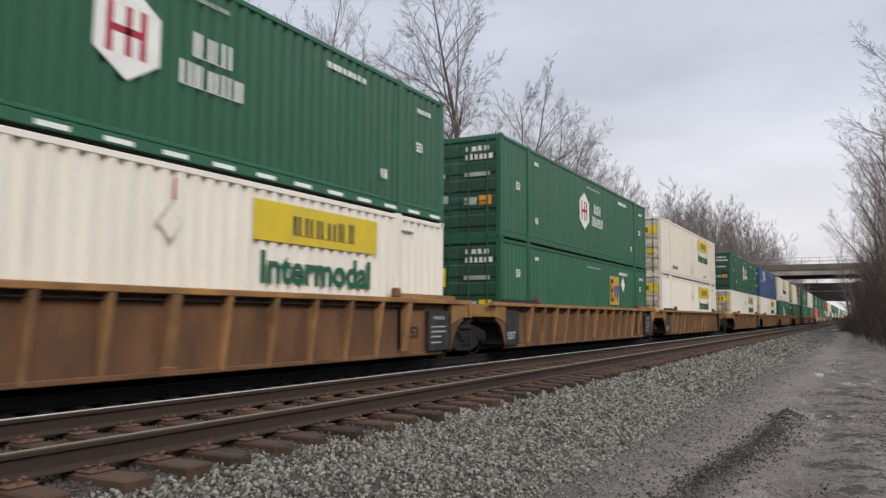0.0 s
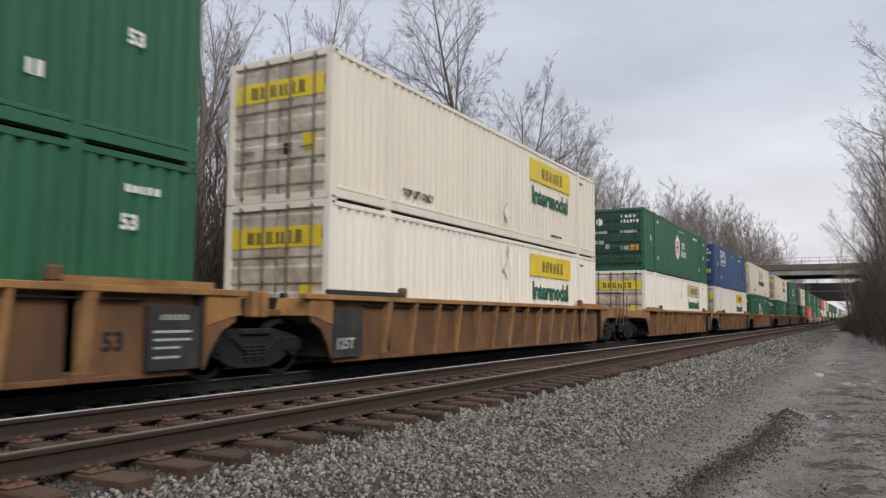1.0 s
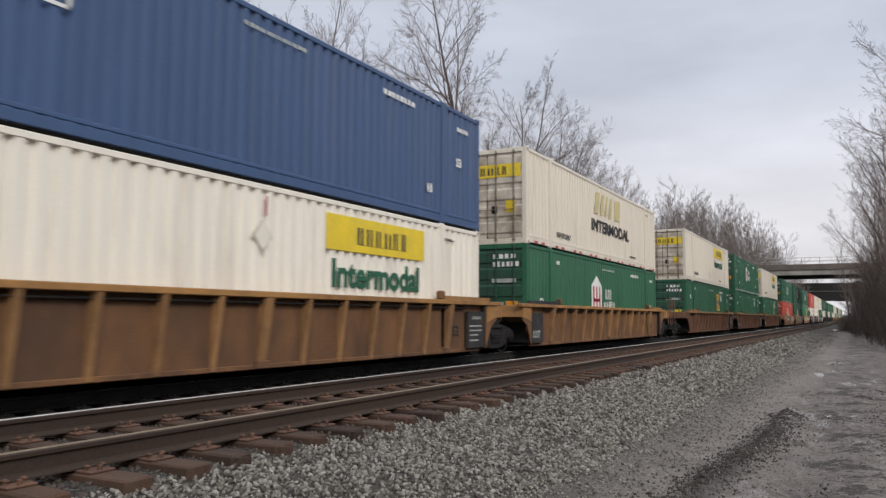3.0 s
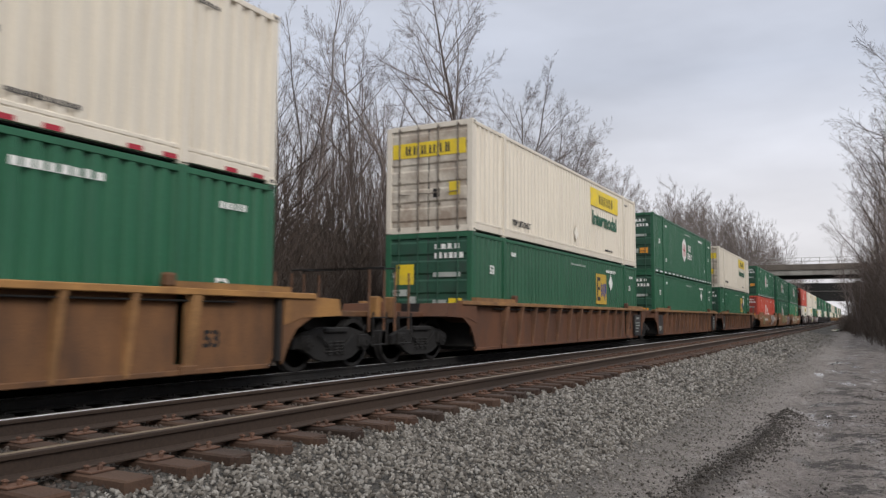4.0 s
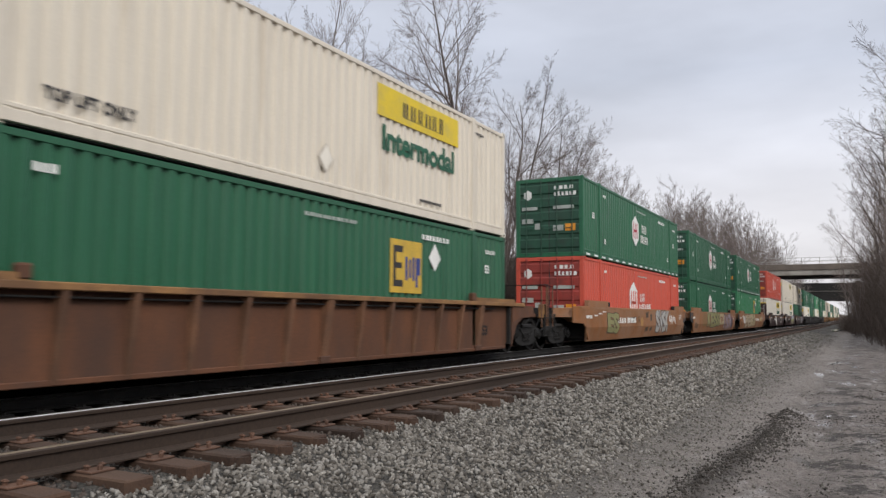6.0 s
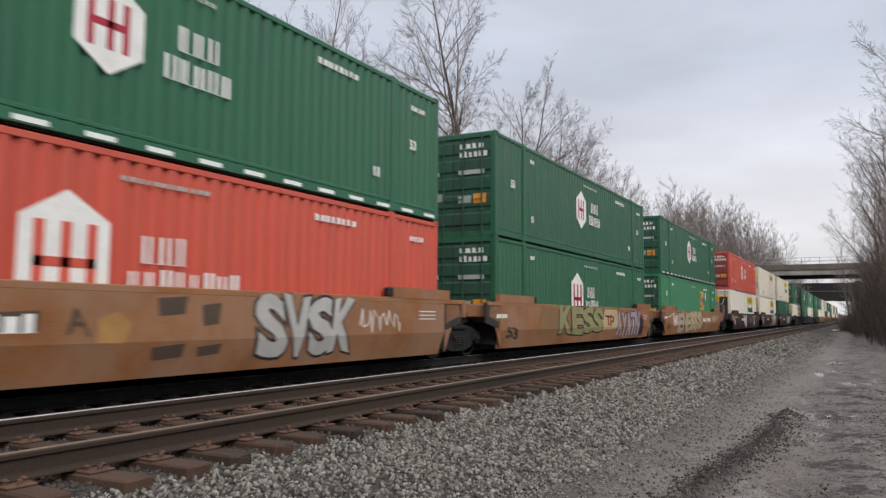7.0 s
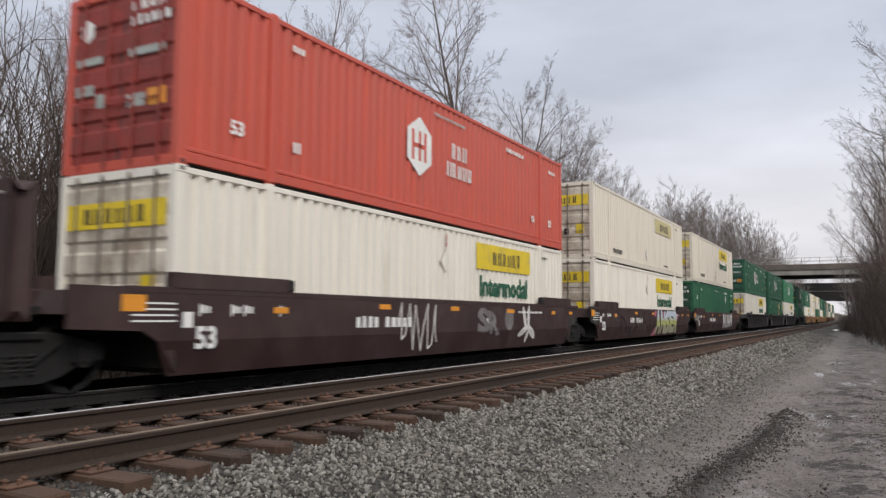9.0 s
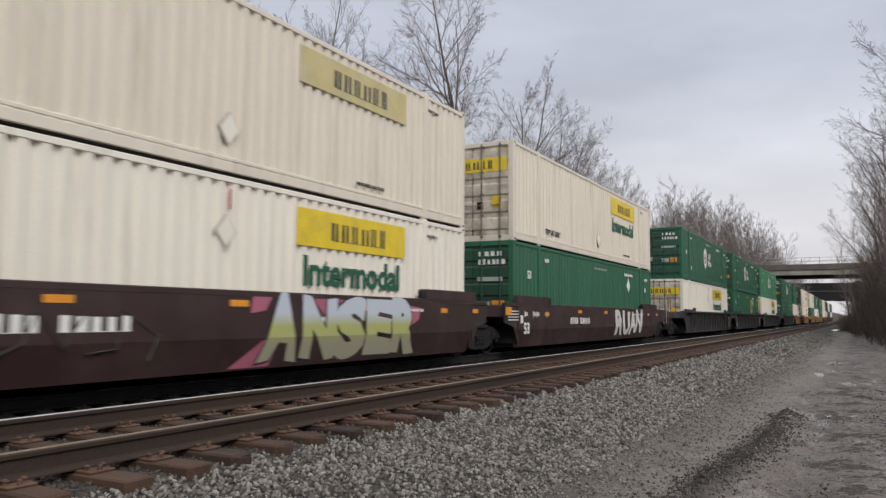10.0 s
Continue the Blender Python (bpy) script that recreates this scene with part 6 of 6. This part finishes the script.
def thicket(seed, wide, tall, stems):
    """A clump of thin arching stems with short side shoots."""
    rnd = random.Random(seed)
    tw = Twigs()
    for _ in range(stems):
        p = Vector((rnd.gauss(0, wide * 0.4), rnd.gauss(0, wide * 0.4), -0.25))
        d = Vector((rnd.uniform(-0.5, 0.5), rnd.uniform(-0.5, 0.5), 1)).normalized()
        h = tall * rnd.uniform(0.4, 1.1)
        pts = [p]
        for k in range(3):
            d = (d + Vector((rnd.uniform(-0.35, 0.35), rnd.uniform(-0.35, 0.35), -0.05))).normalized()
            pts.append(pts[-1] + d * h / 3)
        tw.limb(pts, [0.016, 0.014, 0.011, 0.006], 3)
        for k in range(3):
            i = rnd.randrange(0, 3)
            q = pts[i].lerp(pts[i + 1], rnd.random())
            e = (d + Vector((rnd.uniform(-1, 1), rnd.uniform(-1, 1), rnd.uniform(-0.4, 0.8)))).normalized()
            tw.limb([q, q + e * h * rnd.uniform(0.14, 0.3)], [0.010, 0.004], 3)
    ob = new("brush_thicket", tw.mesh("brush_thicket", M["brush"]))
    return tagged(ob, "dense tangle of dry brown brush stems", "brush", kind="stuff")


def build_brush():
    rnd = random.Random(33)
    used = set()
    kinds = [thicket(s, 1.6, h, n) for s, h, n in ((1, 2.6, 42), (2, 3.2, 42), (3, 2.0, 42))]
    high = [thicket(s, 1.8, h, 56) for s, h in ((5, 4.8), (6, 6.2))]
    spots = []
    y = 3.0
    while y < 75:
        for x0, x1 in ((-15.2, -13.8), (-17.0, -15.2), (-19.5, -17.0)):
            spots.append((rnd.uniform(x0, x1), y + rnd.uniform(-0.6, 0.6), rnd.uniform(0.7, 1.15), kinds if rnd.random() < 0.7 else high[:1]))
        if y < 40:
            spots.append((rnd.uniform(-17.5, -14.5), y, rnd.uniform(0.8, 1.1), kinds))
            spots.append((rnd.uniform(-18.5, -15.5), y + 0.6, rnd.uniform(0.75, 1.0), high))
            spots.append((rnd.uniform(-23.0, -18.5), y + 0.3, rnd.uniform(0.9, 1.15), high))
        y += 1.35
    while y < 240:
        spots.append((rnd.uniform(-16.5, -14.0), y, rnd.uniform(0.9, 1.3), high))
        y += 2.6
    y = 41.0
    while y < 126:
        edge = 2.0 - 0.052 * min(max(0, y - 38), 75)
        spots.append((edge + rnd.uniform(0.4, 0.9), y + rnd.uniform(-0.5, 0.5), rnd.uniform(0.55, 0.9), kinds))
        spots.append((edge + rnd.uniform(1.0, 3.0), y + rnd.uniform(-0.7, 0.7), rnd.uniform(0.9, 1.2), kinds))
        spots.append((edge + rnd.uniform(2.2, 3.6), y + rnd.uniform(-0.7, 0.7), rnd.uniform(0.8, 1.0), high))
        spots.append((edge + rnd.uniform(3.2, 5.4), y + rnd.uniform(-0.7, 0.7), rnd.uniform(0.9, 1.25), high))
        y += 1.7
    for x, y, s, choice in spots:
        m = pose(x, y, ground_height(x, y) - 0.05, 0, 0, rnd.uniform(0, 360))
        k = rnd.choice(choice)
        if k.name in used:
            k = copy_thing(k, m)
        else:
            used.add(k.name)
            k.matrix_basis = m
        k.scale = (s, s, s)


# ---------------------------------------------------------------- bridges


def build_road_bridge():
    br = thing("road_bridge", "weathered concrete road bridge with a thin railing over the tracks", "bridge", at=(0, 130, 0))
    part("girder", MB().cbox(-46, 0.0, 7.55, 30, 0.5, 8.35, 0.04), M["concrete"], br, "pale concrete edge girder")
    part("girder", MB().cbox(-46, 8.5, 7.55, 30, 9.0, 8.35, 0.04), M["concrete"], br)
    part("deck", MB().cbox(-46, 0.3, 7.95, 30, 8.7, 8.50, 0.03), M["concrete"], br)
    for y in (1.8, 3.6, 5.4, 7.2):
        part("beam", MB().cbox(-46, y - 0.2, 7.25, 30, y + 0.2, 7.96, 0.03), M["under"], br, "dark underside beam")
    for y in (-0.15, 8.75):
        part("parapet", MB().cbox(-46, y, 8.352, 30, y + 0.35, 9.25, 0.04), M["stained_concrete"], br, "stained concrete parapet")
        rail = MB()
        for z in (9.75, 10.25):
            rail.tube([(-46, y + 0.18, z), (30, y + 0.18, z)], [0.03, 0.03], 6)
        part("handrail", rail, M["galv"], br, "thin metal rails")
        for i in range(31):
            part("railing_post", shared("rpost", lambda: MB().cbox(-0.04, -0.04, 0, 0.04, 0.04, 1.08, 0.01).mesh("railing_post", M["galv"])), None, br, at=(-45 + 2.5 * i, y + 0.18, 9.24))
    for x in (-20.5, 4.6):
        part("abutment", MB().cbox(x, -0.4, -1.5, x + 1.6, 9.2, 7.56, 0.05), M["concrete"], br, "concrete abutment wall")
    for x in (-45, 6.4):
        part("wing_wall", MB().cbox(x, -0.3, -1.5, x + 24, 0.4, 7.5, 0.05), M["concrete"], br, "concrete wing wall")


def build_girder_bridge():
    br = thing("girder_bridge", "dark steel plate-girder bridge beyond the road bridge", "bridge", at=(0, 255, 0))
    for y in (0, 6):
        g = part("girder", MB().box(-60, y, 6.2, 40, y + 0.12, 11.5), M["under"], br, "dark riveted plate girder")
        for z in (6.2, 9.0, 11.4):
            part("flange", MB().cbox(-60, y - 0.25, z, 40, y - 0.004, z + 0.10, 0.02), M["concrete"] if z == 9.0 else M["under"], g, "girder flange")
        for i in range(25):
            part("stiffener", shared("stiff", lambda: MB().box(-0.05, -0.16, 6.3, 0.05, -0.004, 11.4).mesh("stiffener", M["under"])), None, g, at=(-58 + 4 * i, y, 0))
    part("deck", MB().box(-60, 0.12, 7.9, 40, 6.0, 8.3), M["under"], br)
    for x in (-19, 5):
        part("abutment", MB().cbox(x, -0.5, -1.5, x + 2, 6.6, 7.2, 0.05), M["concrete"], br, "concrete abutment wall")


# ---------------------------------------------------------------- puddles


def water_material():
    m = bpy.data.materials.new("puddle_water")
    m.use_nodes = True
    b = m.node_tree.nodes["Principled BSDF"]
    b.inputs["Base Color"].default_value = (0.05, 0.045, 0.04, 1)
    b.inputs["Roughness"].default_value = 0.06
    b.inputs["Specular IOR Level"].default_value = 0.6
    n = m.node_tree.nodes.new("ShaderNodeTexNoise")
    n.inputs["Scale"].default_value = 9
    bp = m.node_tree.nodes.new("ShaderNodeBump")
    bp.inputs["Strength"].default_value, bp.inputs["Distance"].default_value = 0.06, 0.01
    m.node_tree.links.new(n.outputs[0], bp.inputs["Height"])
    m.node_tree.links.new(bp.outputs[0], b.inputs["Normal"])
    return m


def build_puddles():
    water = water_material()
    for i, (x, y, w, l) in enumerate(((-2.3, 102, 0.62, 7.0), (-1.15, 23.3, 0.55, 1.1), (-1.15, 30.0, 0.5, 1.6), (0.1, 18.5, 0.3, 0.8), (-0.2, 13.4, 0.3, 0.5))):
        n = 40
        ring = []
        for k in range(n):
            a = 2 * math.pi * k / n
            r = 1 + 0.5 * noise.noise((math.cos(a) * 1.6 + 5 * i, math.sin(a) * 1.6, 2.0)) + 0.25 * noise.noise((math.cos(a) * 4 + 9 * i, math.sin(a) * 4, 4.0))
            ring.append((x + w * r * math.cos(a), y + l * r * math.sin(a)))
        grid = sorted(ground_relief(x + w * (i_ / 6 - 1), y + l * (j_ / 6 - 1)) for i_ in range(13) for j_ in range(13))
        z = grid[len(grid) * 17 // 100] if y < 60 else grid[-1] + 0.02
        tagged(new("puddle", MB().prism(ring, z - 0.03, z, "z").mesh("puddle", water)), "shallow rain puddle reflecting the grey sky on the road", "puddle", kind="structure")


build_road_bridge()
build_girder_bridge()
build_puddles()
build_woods()
build_brush()

build_track("near_track", NEAR_X, 0.0, "empty railway track, weathered wooden ties and brown rails", True)
build_track("far_track", TRAIN_X, TRAIN_RAIL, "railway track in the shade beneath the passing train", False)


motions()
